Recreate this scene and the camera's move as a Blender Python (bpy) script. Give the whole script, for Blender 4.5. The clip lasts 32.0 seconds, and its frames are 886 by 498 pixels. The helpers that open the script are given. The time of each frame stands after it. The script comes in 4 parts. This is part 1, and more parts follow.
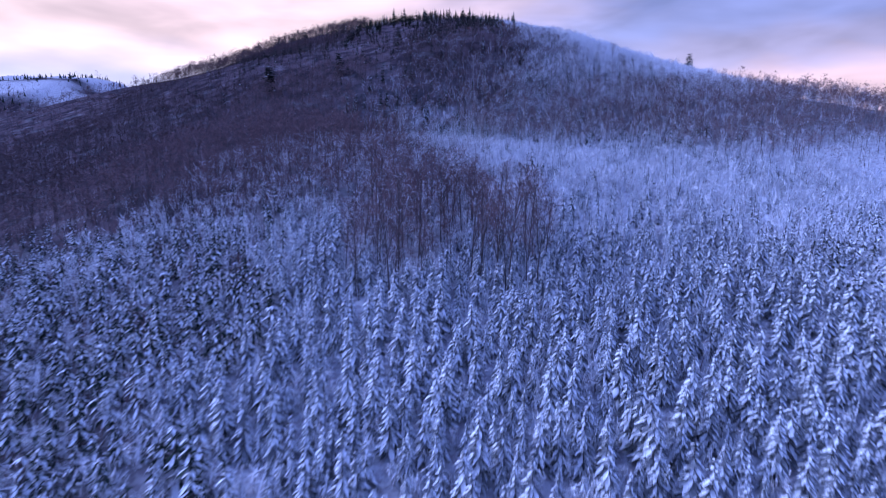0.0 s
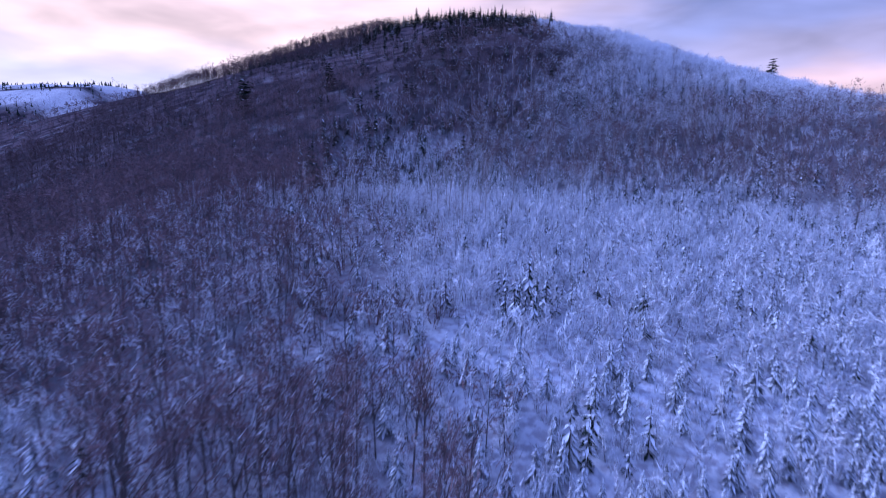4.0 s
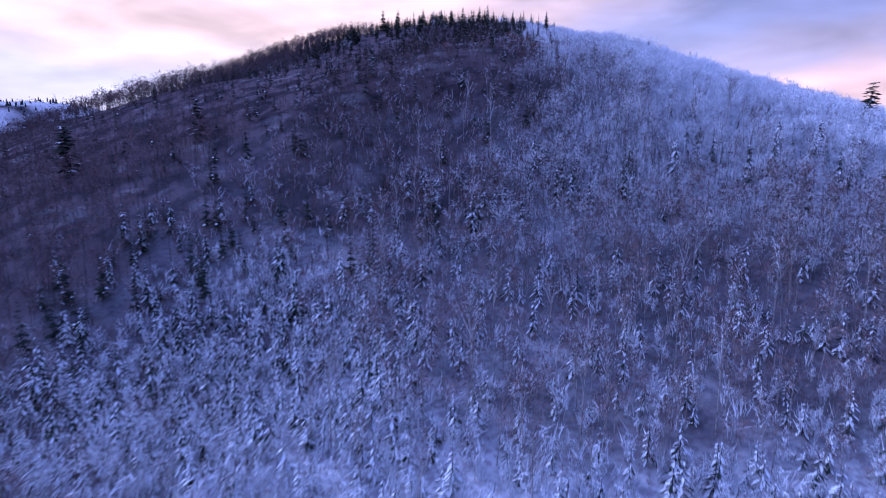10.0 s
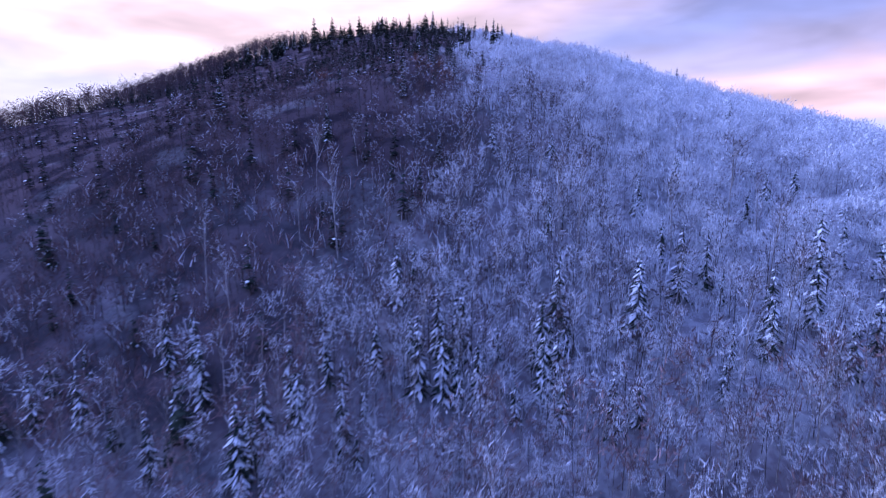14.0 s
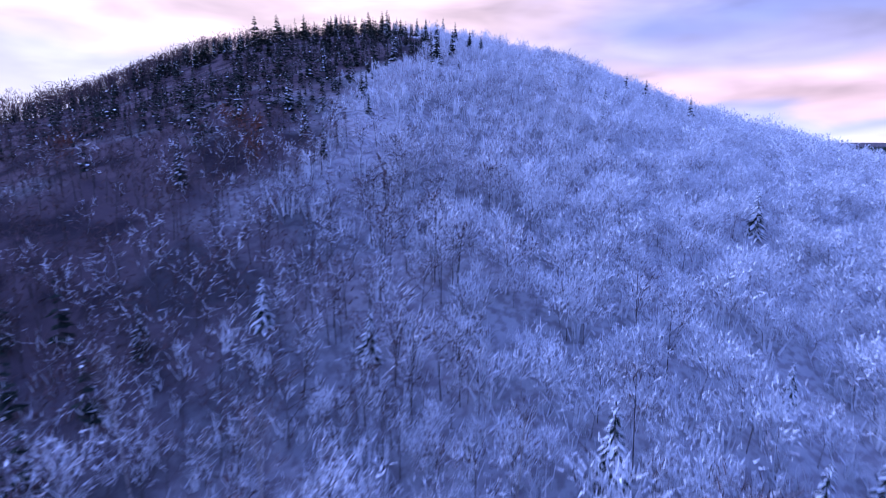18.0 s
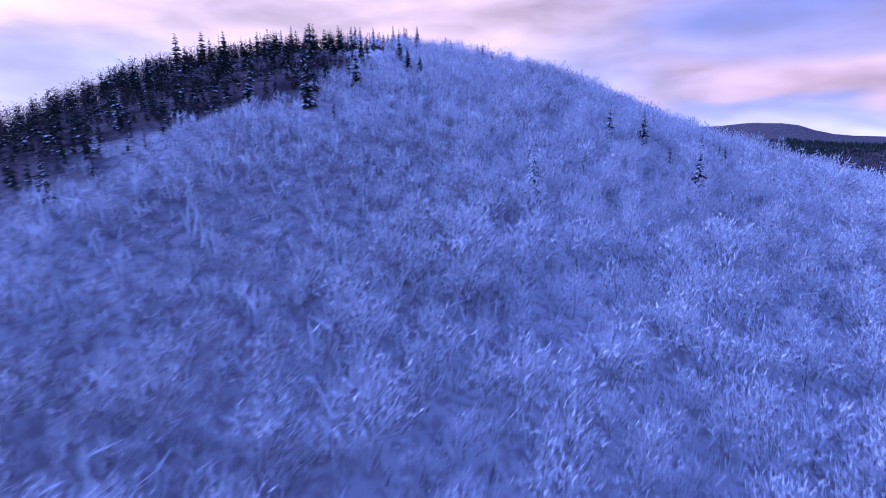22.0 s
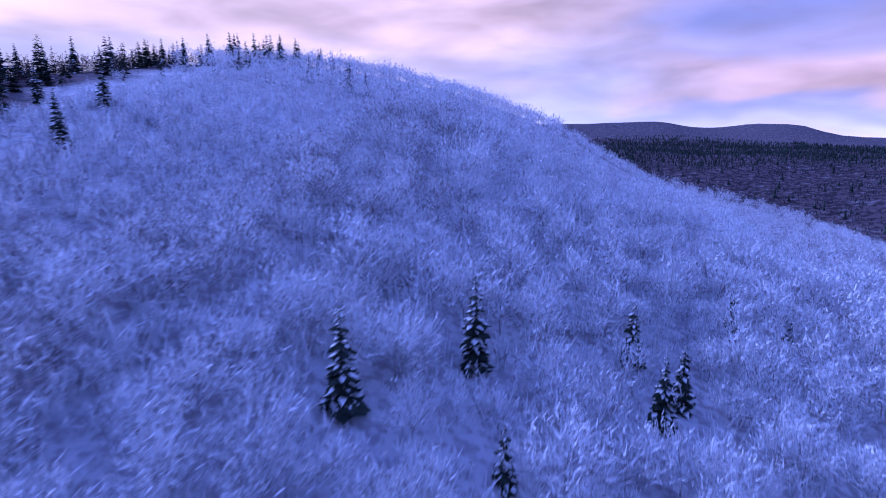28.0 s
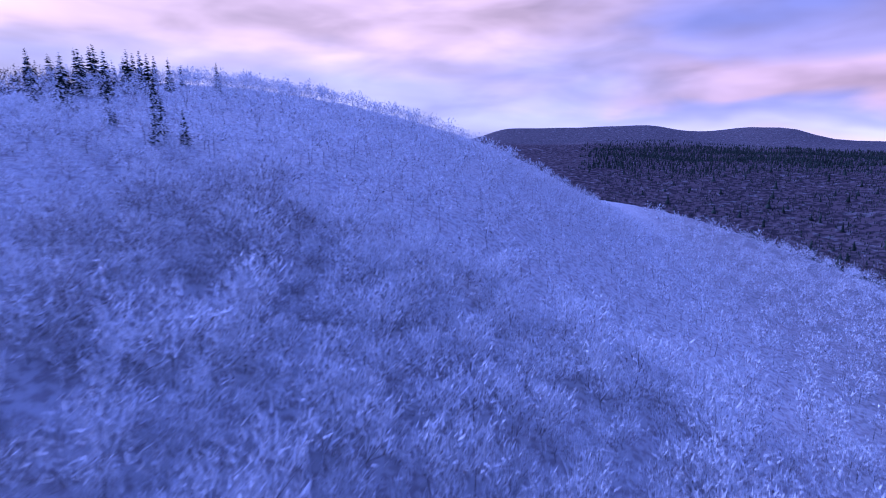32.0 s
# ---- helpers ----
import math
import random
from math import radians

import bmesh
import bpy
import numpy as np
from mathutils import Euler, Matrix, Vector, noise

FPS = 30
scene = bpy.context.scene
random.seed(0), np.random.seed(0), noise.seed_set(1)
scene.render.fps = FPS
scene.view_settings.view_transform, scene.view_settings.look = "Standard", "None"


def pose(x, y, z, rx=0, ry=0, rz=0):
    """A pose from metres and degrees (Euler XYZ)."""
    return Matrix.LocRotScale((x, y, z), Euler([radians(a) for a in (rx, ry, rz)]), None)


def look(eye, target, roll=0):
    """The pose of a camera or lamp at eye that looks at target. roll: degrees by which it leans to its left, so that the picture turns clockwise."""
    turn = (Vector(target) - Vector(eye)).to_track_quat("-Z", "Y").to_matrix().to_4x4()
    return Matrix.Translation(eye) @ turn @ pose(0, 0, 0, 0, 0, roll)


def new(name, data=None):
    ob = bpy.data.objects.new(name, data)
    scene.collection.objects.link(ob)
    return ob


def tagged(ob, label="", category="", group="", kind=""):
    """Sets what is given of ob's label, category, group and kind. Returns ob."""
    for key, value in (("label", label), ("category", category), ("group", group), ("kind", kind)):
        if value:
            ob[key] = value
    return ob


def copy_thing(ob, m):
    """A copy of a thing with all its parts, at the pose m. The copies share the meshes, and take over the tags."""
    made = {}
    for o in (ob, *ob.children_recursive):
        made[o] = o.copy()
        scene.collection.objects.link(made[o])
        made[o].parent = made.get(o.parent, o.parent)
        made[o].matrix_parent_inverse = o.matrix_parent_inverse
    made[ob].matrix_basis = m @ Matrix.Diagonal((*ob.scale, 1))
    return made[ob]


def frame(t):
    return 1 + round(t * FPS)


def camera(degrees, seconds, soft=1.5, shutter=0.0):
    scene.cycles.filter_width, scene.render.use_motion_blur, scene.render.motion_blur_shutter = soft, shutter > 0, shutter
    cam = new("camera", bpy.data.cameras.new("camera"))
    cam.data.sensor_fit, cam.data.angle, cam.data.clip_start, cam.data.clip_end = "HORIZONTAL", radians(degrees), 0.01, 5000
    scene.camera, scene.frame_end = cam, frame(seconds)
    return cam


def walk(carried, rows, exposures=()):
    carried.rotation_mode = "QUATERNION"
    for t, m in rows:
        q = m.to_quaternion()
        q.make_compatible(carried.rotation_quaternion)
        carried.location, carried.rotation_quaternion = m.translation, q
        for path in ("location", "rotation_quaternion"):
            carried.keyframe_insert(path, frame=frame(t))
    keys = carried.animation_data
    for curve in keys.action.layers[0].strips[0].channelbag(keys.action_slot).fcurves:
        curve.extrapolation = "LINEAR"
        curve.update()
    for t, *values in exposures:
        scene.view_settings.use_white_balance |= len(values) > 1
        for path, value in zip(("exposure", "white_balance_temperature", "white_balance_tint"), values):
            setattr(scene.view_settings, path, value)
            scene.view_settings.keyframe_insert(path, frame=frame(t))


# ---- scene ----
cam = camera(78.2, 32.0, soft=1.0, shutter=0.65)
PATH = [
    (0, (0.00, 0.00, -0.00), (-0.05, 19.66, -3.69), 0.28),
    (0.5, (2.28, 7.60, 1.37), (2.21, 27.26, -2.32), 0.26),
    (1, (4.44, 15.12, 2.74), (4.36, 34.78, -0.96), 0.22),
    (1.5, (6.42, 22.64, 4.28), (6.24, 42.29, 0.56), 0.15),
    (2, (8.24, 30.34, 6.03), (7.82, 49.98, 2.29), 0.12),
    (2.5, (10.36, 38.29, 7.96), (9.57, 57.92, 4.21), 0.19),
    (3, (12.30, 45.74, 9.71), (11.07, 65.35, 5.98), 0.27),
    (3.5, (14.00, 52.94, 11.38), (12.44, 72.53, 7.67), 0.40),
    (5.5, (18.84, 80.22, 18.15), (16.87, 99.78, 14.45), 0.89),
    (6, (19.73, 87.54, 20.07), (17.65, 107.08, 16.36), 0.92),
    (6.5, (20.80, 94.80, 21.93), (18.61, 114.33, 18.19), 0.91),
    (7, (22.26, 102.40, 23.85), (19.98, 121.91, 20.11), 0.88),
    (7.5, (24.08, 110.15, 25.79), (21.72, 129.65, 22.04), 0.88),
    (8, (26.09, 117.99, 27.70), (23.67, 137.49, 23.96), 0.79),
    (8.5, (28.25, 125.79, 29.57), (25.80, 145.29, 25.84), 0.75),
    (9, (30.39, 133.56, 31.48), (27.93, 153.05, 27.74), 0.66),
    (9.5, (32.45, 141.27, 33.39), (29.98, 160.76, 29.66), 0.47),
    (10, (34.58, 148.95, 35.33), (32.12, 168.44, 31.59), 0.28),
    (10.5, (36.80, 156.53, 37.21), (34.33, 176.02, 33.47), 0.12),
    (11, (39.11, 163.95, 39.10), (36.64, 183.44, 35.36), 0.03),
    (11.5, (41.43, 171.33, 40.91), (38.96, 190.82, 37.18), -0.04),
    (12, (43.82, 178.53, 42.63), (41.32, 198.02, 38.92), -0.26),
    (12.5, (46.20, 185.70, 44.53), (43.71, 205.20, 40.83), -0.34),
    (13, (48.49, 192.78, 46.48), (46.04, 212.28, 42.79), -0.40),
    (13.5, (50.75, 199.55, 48.34), (48.35, 219.06, 44.64), -0.33),
    (14, (52.85, 205.81, 49.98), (50.49, 225.33, 46.29), -0.40),
    (14.5, (55.01, 211.96, 51.68), (52.71, 231.48, 47.99), -0.29),
    (16.5, (65.27, 240.89, 61.42), (62.93, 260.32, 57.32), 1.00),
    (17, (67.83, 247.63, 63.37), (65.27, 267.03, 59.21), 1.03),
    (17.5, (70.47, 254.26, 65.02), (67.58, 273.61, 60.85), 0.95),
    (18, (73.09, 260.92, 66.52), (69.78, 280.20, 62.39), 0.78),
    (18.5, (75.63, 267.66, 67.93), (71.89, 286.88, 63.83), 0.57),
    (19, (78.14, 274.48, 69.42), (74.03, 293.62, 65.33), 0.36),
    (19.5, (80.62, 281.00, 70.94), (76.24, 300.08, 66.85), 0.27),
    (20, (83.00, 287.60, 72.38), (78.44, 306.64, 68.31), 0.10),
    (20.5, (85.35, 294.59, 73.81), (80.67, 313.61, 69.74), 0.03),
    (21, (87.60, 301.45, 75.31), (82.81, 320.44, 71.24), -0.12),
    (21.5, (90.13, 308.18, 76.97), (85.23, 327.13, 72.88), -0.24),
    (22, (92.41, 315.11, 78.68), (87.40, 334.03, 74.56), -0.44),
    (22.5, (94.31, 322.23, 80.02), (89.26, 341.15, 75.94), -0.60),
    (23, (95.97, 328.94, 81.18), (90.90, 347.87, 77.15), -0.78),
    (23.5, (97.65, 335.51, 82.34), (92.55, 354.44, 78.35), -0.92),
    (24, (99.57, 342.27, 83.77), (94.44, 361.19, 79.81), -1.03),
    (24.5, (101.44, 348.98, 85.18), (96.25, 367.89, 81.23), -1.18),
    (25, (103.06, 355.49, 86.51), (97.84, 374.39, 82.55), -1.23),
    (25.5, (104.59, 362.06, 87.92), (99.37, 380.95, 83.91), -1.06),
    (27.5, (110.40, 387.65, 92.40), (105.22, 406.52, 88.27), -0.58),
    (28, (111.50, 394.05, 93.93), (106.36, 412.92, 89.76), -0.49),
    (28.5, (112.64, 400.54, 95.31), (107.52, 419.42, 91.14), -0.49),
    (29, (113.68, 406.87, 96.34), (108.55, 425.75, 92.19), -0.65),
    (29.5, (115.01, 413.25, 97.27), (109.84, 432.13, 93.17), -0.79),
    (30, (116.58, 419.58, 98.13), (111.38, 438.46, 94.05), -0.84),
    (30.5, (118.18, 426.00, 99.22), (112.98, 444.89, 95.17), -0.92),
    (31, (119.68, 432.56, 100.74), (114.53, 451.45, 96.69), -0.87),
    (31.5, (120.93, 439.06, 102.48), (115.87, 457.97, 98.41), -0.77),
    (32, (122.06, 445.53, 104.33), (117.11, 464.47, 100.24), -0.65),
]

walk(cam, [(t, look(eye, target, roll)) for t, eye, target, roll in PATH],
     exposures=[(0, 0.37, 5600, 24), (6, 0.37, 5640, 25), (13, 0.5, 5680, 27), (17, 0.57, 5540, 27), (19, 0.42, 5340, 27), (24, 0.03, 5020, 41), (28, 0.02, 5020, 41), (32, -0.03, 5010, 44)])

# ---------------------------------------------------------------- world and light
SUN_AZ = radians(-58)          # from +y towards +x; the low sun stands behind thin cloud in the west, ahead of the flight
SUN_EL = radians(30)


def build_world():
    w = bpy.data.worlds.new("dusk_sky")
    scene.world = w
    w.use_nodes = True
    nt = w.node_tree
    nt.nodes.clear()
    N, L = nt.nodes.new, nt.links.new

    def ranged(socket, lo, hi, a=0.0, b=1.0):
        r = N("ShaderNodeMapRange")
        r.interpolation_type = "SMOOTHSTEP"
        for k, v in zip((1, 2, 3, 4), (lo, hi, a, b)):
            r.inputs[k].default_value = v
        L(socket, r.inputs[0])
        return r.outputs[0]

    def mixed_of(fac, a, b):
        m = N("ShaderNodeMix")
        m.data_type = "RGBA"
        for k, v in zip((0, 6, 7), (fac, a, b)):
            if isinstance(v, (tuple, float)):
                m.inputs[k].default_value = v
            else:
                L(v, m.inputs[k])
        return m.outputs[2]

    def sums(op, a, b):
        m = N("ShaderNodeMath")
        m.operation = op
        for k, v in enumerate((a, b)):
            if isinstance(v, float):
                m.inputs[k].default_value = v
            else:
                L(v, m.inputs[k])
        return m.outputs[0]

    out, bg = N("ShaderNodeOutputWorld"), N("ShaderNodeBackground")
    L(bg.outputs[0], out.inputs[0])
    bg.inputs[1].default_value = 1.0
    sky = N("ShaderNodeTexSky")
    sky.sky_type, sky.sun_disc = "NISHITA", False
    sky.sun_elevation, sky.sun_rotation = SUN_EL, SUN_AZ
    skym = N("ShaderNodeVectorMath")
    skym.operation = "SCALE"
    skym.inputs[3].default_value = 0.1
    L(sky.outputs[0], skym.inputs[0])
    co = N("ShaderNodeTexCoord")
    sep = N("ShaderNodeSeparateXYZ")
    L(co.outputs["Generated"], sep.inputs[0])

    def cloud_noise(scale, flat, where, detail, rough):
        mp = N("ShaderNodeMapping")
        mp.inputs["Scale"].default_value = (1.0, 1.0, flat)
        mp.inputs["Location"].default_value = where
        mp.inputs["Rotation"].default_value = (0.0, radians(-9), 0.0)
        L(co.outputs["Generated"], mp.inputs[0])
        no = N("ShaderNodeTexNoise")
        no.inputs["Scale"].default_value, no.inputs["Detail"].default_value = scale, detail
        no.inputs["Roughness"].default_value, no.inputs["Distortion"].default_value = rough, 0.3
        L(mp.outputs[0], no.inputs[0])
        return sums("SUBTRACT", no.outputs[0], 0.5)

    banks = cloud_noise(2.9, 3.2, (0.35, 0.1, 0.2), 4.0, 0.44)
    wisps = cloud_noise(6.0, 3.4, (1.7, 0.4, 0.9), 3.0, 0.45)
    rise = sums("ADD", sep.outputs[2], sums("ADD", sums("MULTIPLY", banks, 0.13), sums("MULTIPLY", wisps, 0.03)))
    level = N("ShaderNodeMapRange")
    level.inputs[2].default_value = 0.30
    L(rise, level.inputs[0])

    def layers(stops):
        r = N("ShaderNodeValToRGB")
        r.color_ramp.interpolation = "EASE"
        el = r.color_ramp.elements
        while len(el) < len(stops):
            el.new(0.5)
        for e, (p, c) in zip(el, stops):
            e.position, e.color = p, (*c, 1)
        L(level.outputs[0], r.inputs[0])
        return r.outputs[0]

    # cloud by height over the horizon: lit rose banks in the west, blue ones with rosy edges in the east
    west = layers([(0.0, (0.6, 0.64, 0.86)), (0.34, (0.52, 0.51, 0.7)), (0.44, (0.64, 0.53, 0.57)), (0.56, (0.94, 0.67, 0.58)), (0.82, (0.94, 0.67, 0.6)), (1.0, (0.68, 0.57, 0.68))])
    east = layers([(0.0, (0.96, 0.82, 0.84)), (0.05, (0.78, 0.76, 0.90)), (0.11, (0.48, 0.50, 0.78)), (0.18, (0.80, 0.55, 0.53)), (0.32, (0.92, 0.64, 0.63)),
                   (0.46, (0.46, 0.41, 0.57)), (0.64, (0.27, 0.30, 0.53)), (1.0, (0.17, 0.25, 0.57))])
    side = ranged(sums("ADD", sep.outputs[0], sums("MULTIPLY", banks, 0.7)), -0.24, 0.34)
    cloud = mixed_of(side, west, east)
    cloud = mixed_of(ranged(sep.outputs[1], -0.2, 0.5), (0.20, 0.29, 0.64, 1), cloud)
    puff = N("ShaderNodeVectorMath")
    puff.operation = "SCALE"
    L(cloud, puff.inputs[0])
    L(sums("ADD", sums("MULTIPLY", sums("ADD", banks, wisps), 1.3), 1.0), puff.inputs[3])
    cloud = puff.outputs[0]
    cover = mixed_of(0.85, skym.outputs[0], cloud)
    # the cloud cover is brighter and bluer overhead
    top = mixed_of(ranged(sep.outputs[2], 0.30, 0.80), cover, (0.235, 0.34, 0.86, 1))
    L(top, bg.inputs[0])


build_world()
sun = new("sun", bpy.data.lights.new("sun", "SUN"))
sun.data.energy, sun.data.angle, sun.data.color = 4.3, radians(28), (0.48, 0.60, 1.0)
sun.matrix_world = look((0, 0, 300), (-math.sin(SUN_AZ) * 100, -math.cos(SUN_AZ) * 100, 300 - 100 * math.tan(SUN_EL)))


# ---------------------------------------------------------------- materials
def material(name, colours, scale=1.0, rough=0.8, bump=0.0, bump_scale=8.0, island=0.0, each=0.0, big=0.0, spec=0.0):
    """Colours run along a noise at that scale; island and each vary the value by piece and by object; big: broad stains."""
    m = bpy.data.materials.new(name)
    m.use_nodes = True
    nt = m.node_tree
    N, L = nt.nodes.new, nt.links.new
    b = nt.nodes["Principled BSDF"]
    b.inputs["Roughness"].default_value = rough
    b.inputs["Specular IOR Level"].default_value = spec
    geo = N("ShaderNodeNewGeometry")
    no = N("ShaderNodeTexNoise")
    no.inputs["Scale"].default_value, no.inputs["Detail"].default_value = scale, 5.0
    L(geo.outputs["Position"], no.inputs["Vector"])
    ramp = N("ShaderNodeValToRGB")
    el = ramp.color_ramp.elements
    el[0].position, el[1].position = 0.32, 0.68
    el[0].color, el[1].color = (*colours[0], 1), (*colours[-1], 1)
    for k, c in enumerate(colours[1:-1]):
        e = el.new(0.32 + 0.36 * (k + 1) / (len(colours) - 1))
        e.color = (*c, 1)
    L(no.outputs[0], ramp.inputs[0])
    hsv = N("ShaderNodeHueSaturation")
    L(ramp.outputs[0], hsv.inputs["Color"])
    total = None

    def vary(socket, amount):
        nonlocal total
        r = N("ShaderNodeMapRange")
        r.inputs[3].default_value, r.inputs[4].default_value = 1 - amount, 1 + amount
        L(socket, r.inputs[0])
        if total is None:
            total = r.outputs[0]
        else:
            mu = N("ShaderNodeMath")
            mu.operation = "MULTIPLY"
            L(total, mu.inputs[0])
            L(r.outputs[0], mu.inputs[1])
            total = mu.outputs[0]

    if island:
        vary(geo.outputs["Random Per Island"], island)
    if each:
        oi = N("ShaderNodeObjectInfo")
        vary(oi.outputs["Random"], each)
    if big:
        nb = N("ShaderNodeTexNoise")
        nb.inputs["Scale"].default_value, nb.inputs["Detail"].default_value = 0.045, 3.0
        L(geo.outputs["Position"], nb.inputs["Vector"])
        vary(nb.outputs[0], big)
    if total is not None:
        L(total, hsv.inputs["Value"])
    L(hsv.outputs[0], b.inputs["Base Color"])
    if bump:
        nn = N("ShaderNodeTexNoise")
        nn.inputs["Scale"].default_value, nn.inputs["Detail"].default_value = bump_scale, 6.0
        L(geo.outputs["Position"], nn.inputs["Vector"])
        bu = N("ShaderNodeBump")
        bu.inputs["Strength"].default_value, bu.inputs["Distance"].default_value = bump, 0.3
        L(nn.outputs[0], bu.inputs["Height"])
        L(bu.outputs[0], b.inputs["Normal"])
    return m


M_SNOW = material("branch_snow", [(0.72, 0.75, 0.80), (0.86, 0.88, 0.90)], 1.5, 0.75, island=0.12, big=0.1)
M_FROST = material("hoar_frost", [(0.62, 0.63, 0.68), (0.84, 0.85, 0.87)], 0.6, 0.8, bump=0.6, bump_scale=5.0, island=0.16, big=0.15)
M_TWIG = material("bare_twig", [(0.085, 0.058, 0.062), (0.15, 0.10, 0.10)], 0.5, 0.85, island=0.3, big=0.25)
M_BROWN = material("brown_twig", [(0.14, 0.092, 0.096), (0.24, 0.16, 0.16)], 0.5, 0.85, island=0.3, big=0.25)
M_DUSTED = material("dusted_twig", [(0.32, 0.29, 0.32), (0.54, 0.52, 0.55)], 0.5, 0.85, island=0.35, big=0.2)
M_BARK = material("grey_bark", [(0.06, 0.05, 0.05), (0.14, 0.12, 0.12)], 6.0, 0.9, bump=0.4, island=0.2)
M_RIMED = material("rimed_bark", [(0.20, 0.18, 0.19), (0.42, 0.40, 0.42)], 3.0, 0.85, island=0.25)
M_BIRCH = material("birch_bark", [(0.14, 0.12, 0.115), (0.34, 0.31, 0.30), (0.42, 0.39, 0.38)], 2.2, 0.8, island=0.2)
M_NEEDLE = material("spruce_needles", [(0.018, 0.026, 0.024), (0.045, 0.058, 0.046)], 1.8, 0.8, island=0.35, big=0.2)

M_RIMED_NEEDLE = material("rimed_needles", [(0.11, 0.12, 0.13), (0.27, 0.28, 0.30)], 2.5, 0.85, island=0.4, big=0.2)
M_RED = material("russet_leaves", [(0.16, 0.06, 0.045), (0.24, 0.10, 0.06)], 1.0, 0.8, island=0.3)


def ground_material():
    m = bpy.data.materials.new("snowy_ground")
    m.use_nodes = True
    nt = m.node_tree
    N, L = nt.nodes.new, nt.links.new
    b = nt.nodes["Principled BSDF"]
    b.inputs["Roughness"].default_value, b.inputs["Specular IOR Level"].default_value = 0.9, 0.0
    geo = N("ShaderNodeNewGeometry")

    def noise_at(scale, detail, lo, hi):
        n = N("ShaderNodeTexNoise")
        n.inputs["Scale"].default_value, n.inputs["Detail"].default_value = scale, detail
        L(geo.outputs["Position"], n.inputs["Vector"])
        r = N("ShaderNodeMapRange")
        r.interpolation_type = "SMOOTHSTEP"
        r.inputs[1].default_value, r.inputs[2].default_value = lo, hi
        L(n.outputs[0], r.inputs[0])
        return r.outputs[0]

    cover = N("ShaderNodeAttribute")
    cover.attribute_name = "cover"
    brush = noise_at(1.1, 6.0, 0.42, 0.62)
    broad = noise_at(0.11, 6.0, 0.44, 0.58)
    c1 = N("ShaderNodeMix")
    c1.data_type = "RGBA"
    c1.inputs[6].default_value, c1.inputs[7].default_value = (0.82, 0.84, 0.87, 1), (0.52, 0.50, 0.53, 1)
    L(brush, c1.inputs[0])
    c2 = N("ShaderNodeMix")
    c2.data_type = "RGBA"
    c2.inputs[6].default_value, c2.inputs[7].default_value = (0.10, 0.075, 0.085, 1), (0.04, 0.033, 0.04, 1)
    L(broad, c2.inputs[0])
    c3 = N("ShaderNodeMix")
    c3.data_type = "RGBA"
    open_snow = noise_at(0.08, 7.0, 0.55, 0.7)
    keep = N("ShaderNodeMapRange")
    keep.inputs[3].default_value, keep.inputs[4].default_value = 1.0, 0.86
    L(open_snow, keep.inputs[0])
    left = N("ShaderNodeMath")
    left.operation = "MULTIPLY"
    L(cover.outputs["Fac"], left.inputs[0])
    L(keep.outputs[0], left.inputs[1])
    L(left.outputs[0], c3.inputs[0])
    L(c1.outputs[2], c3.inputs[6])
    L(c2.outputs[2], c3.inputs[7])
    L(c3.outputs[2], b.inputs["Base Color"])
    n = N("ShaderNodeTexNoise")
    n.inputs["Scale"].default_value, n.inputs["Detail"].default_value = 0.9, 8.0
    L(geo.outputs["Position"], n.inputs["Vector"])
    bu = N("ShaderNodeBump")
    bu.inputs["Strength"].default_value, bu.inputs["Distance"].default_value = 0.7, 0.5
    L(n.outputs[0], bu.inputs["Height"])
    L(bu.outputs[0], b.inputs["Normal"])
    return m


M_GROUND = ground_material()

# ---------------------------------------------------------------- the lie of the land
HILL = (-44.7, 644.7)
HEIGHTS = np.array([125.0, 118.5, 98.8, 64.5, 48.0, 24.3, -1.5, -33.2, -64.6, -70.8, -60.7])
LOBES = [-0.263, -0.235, -0.004, 0.232, 0.077, -0.213, -0.06, 0.002]
SWELLS = [-17.9, 16.4, -12.2, -6.4, 6.9, 6.4, -6.0, 9.7, 8.0, 0.8, 0.0, -7.5, -3.0]

RADII = np.array([0, 60, 120, 180, 240, 300, 360, 440, 540, 700, 1000.0])
SWELL_AT = [(40, 225, 50), (45, 395, 55), (95, 150, 50), (-60, 240, 60), (25, 320, 40), (140, 480, 60),
            (150, 330, 60), (-110, 420, 70), (-40, 130, 60), (20, 60, 60), (180, 420, 60), (-17, 223, 24), (20, 92, 22)]


def profile(r, K, H):
    m = np.zeros(len(K))
    d, g = np.diff(H) / np.diff(K), np.diff(K)
    m[1:-1] = (d[1:] * g[:-1] + d[:-1] * g[1:]) / (K[2:] - K[:-2])
    m[-1] = d[-1]
    i = np.clip(np.searchsorted(K, r) - 1, 0, len(K) - 2)
    h = K[i + 1] - K[i]
    u = np.clip((r - K[i]) / h, 0, 1)
    return H[i] * (1 + 2 * u) * (1 - u) ** 2 + m[i] * h * u * (1 - u) ** 2 + H[i + 1] * u * u * (3 - 2 * u) + m[i + 1] * h * u * u * (u - 1)


def step(a, b, v):
    u = np.clip((v - a) / (b - a), 0, 1)
    return u * u * (3 - 2 * u)


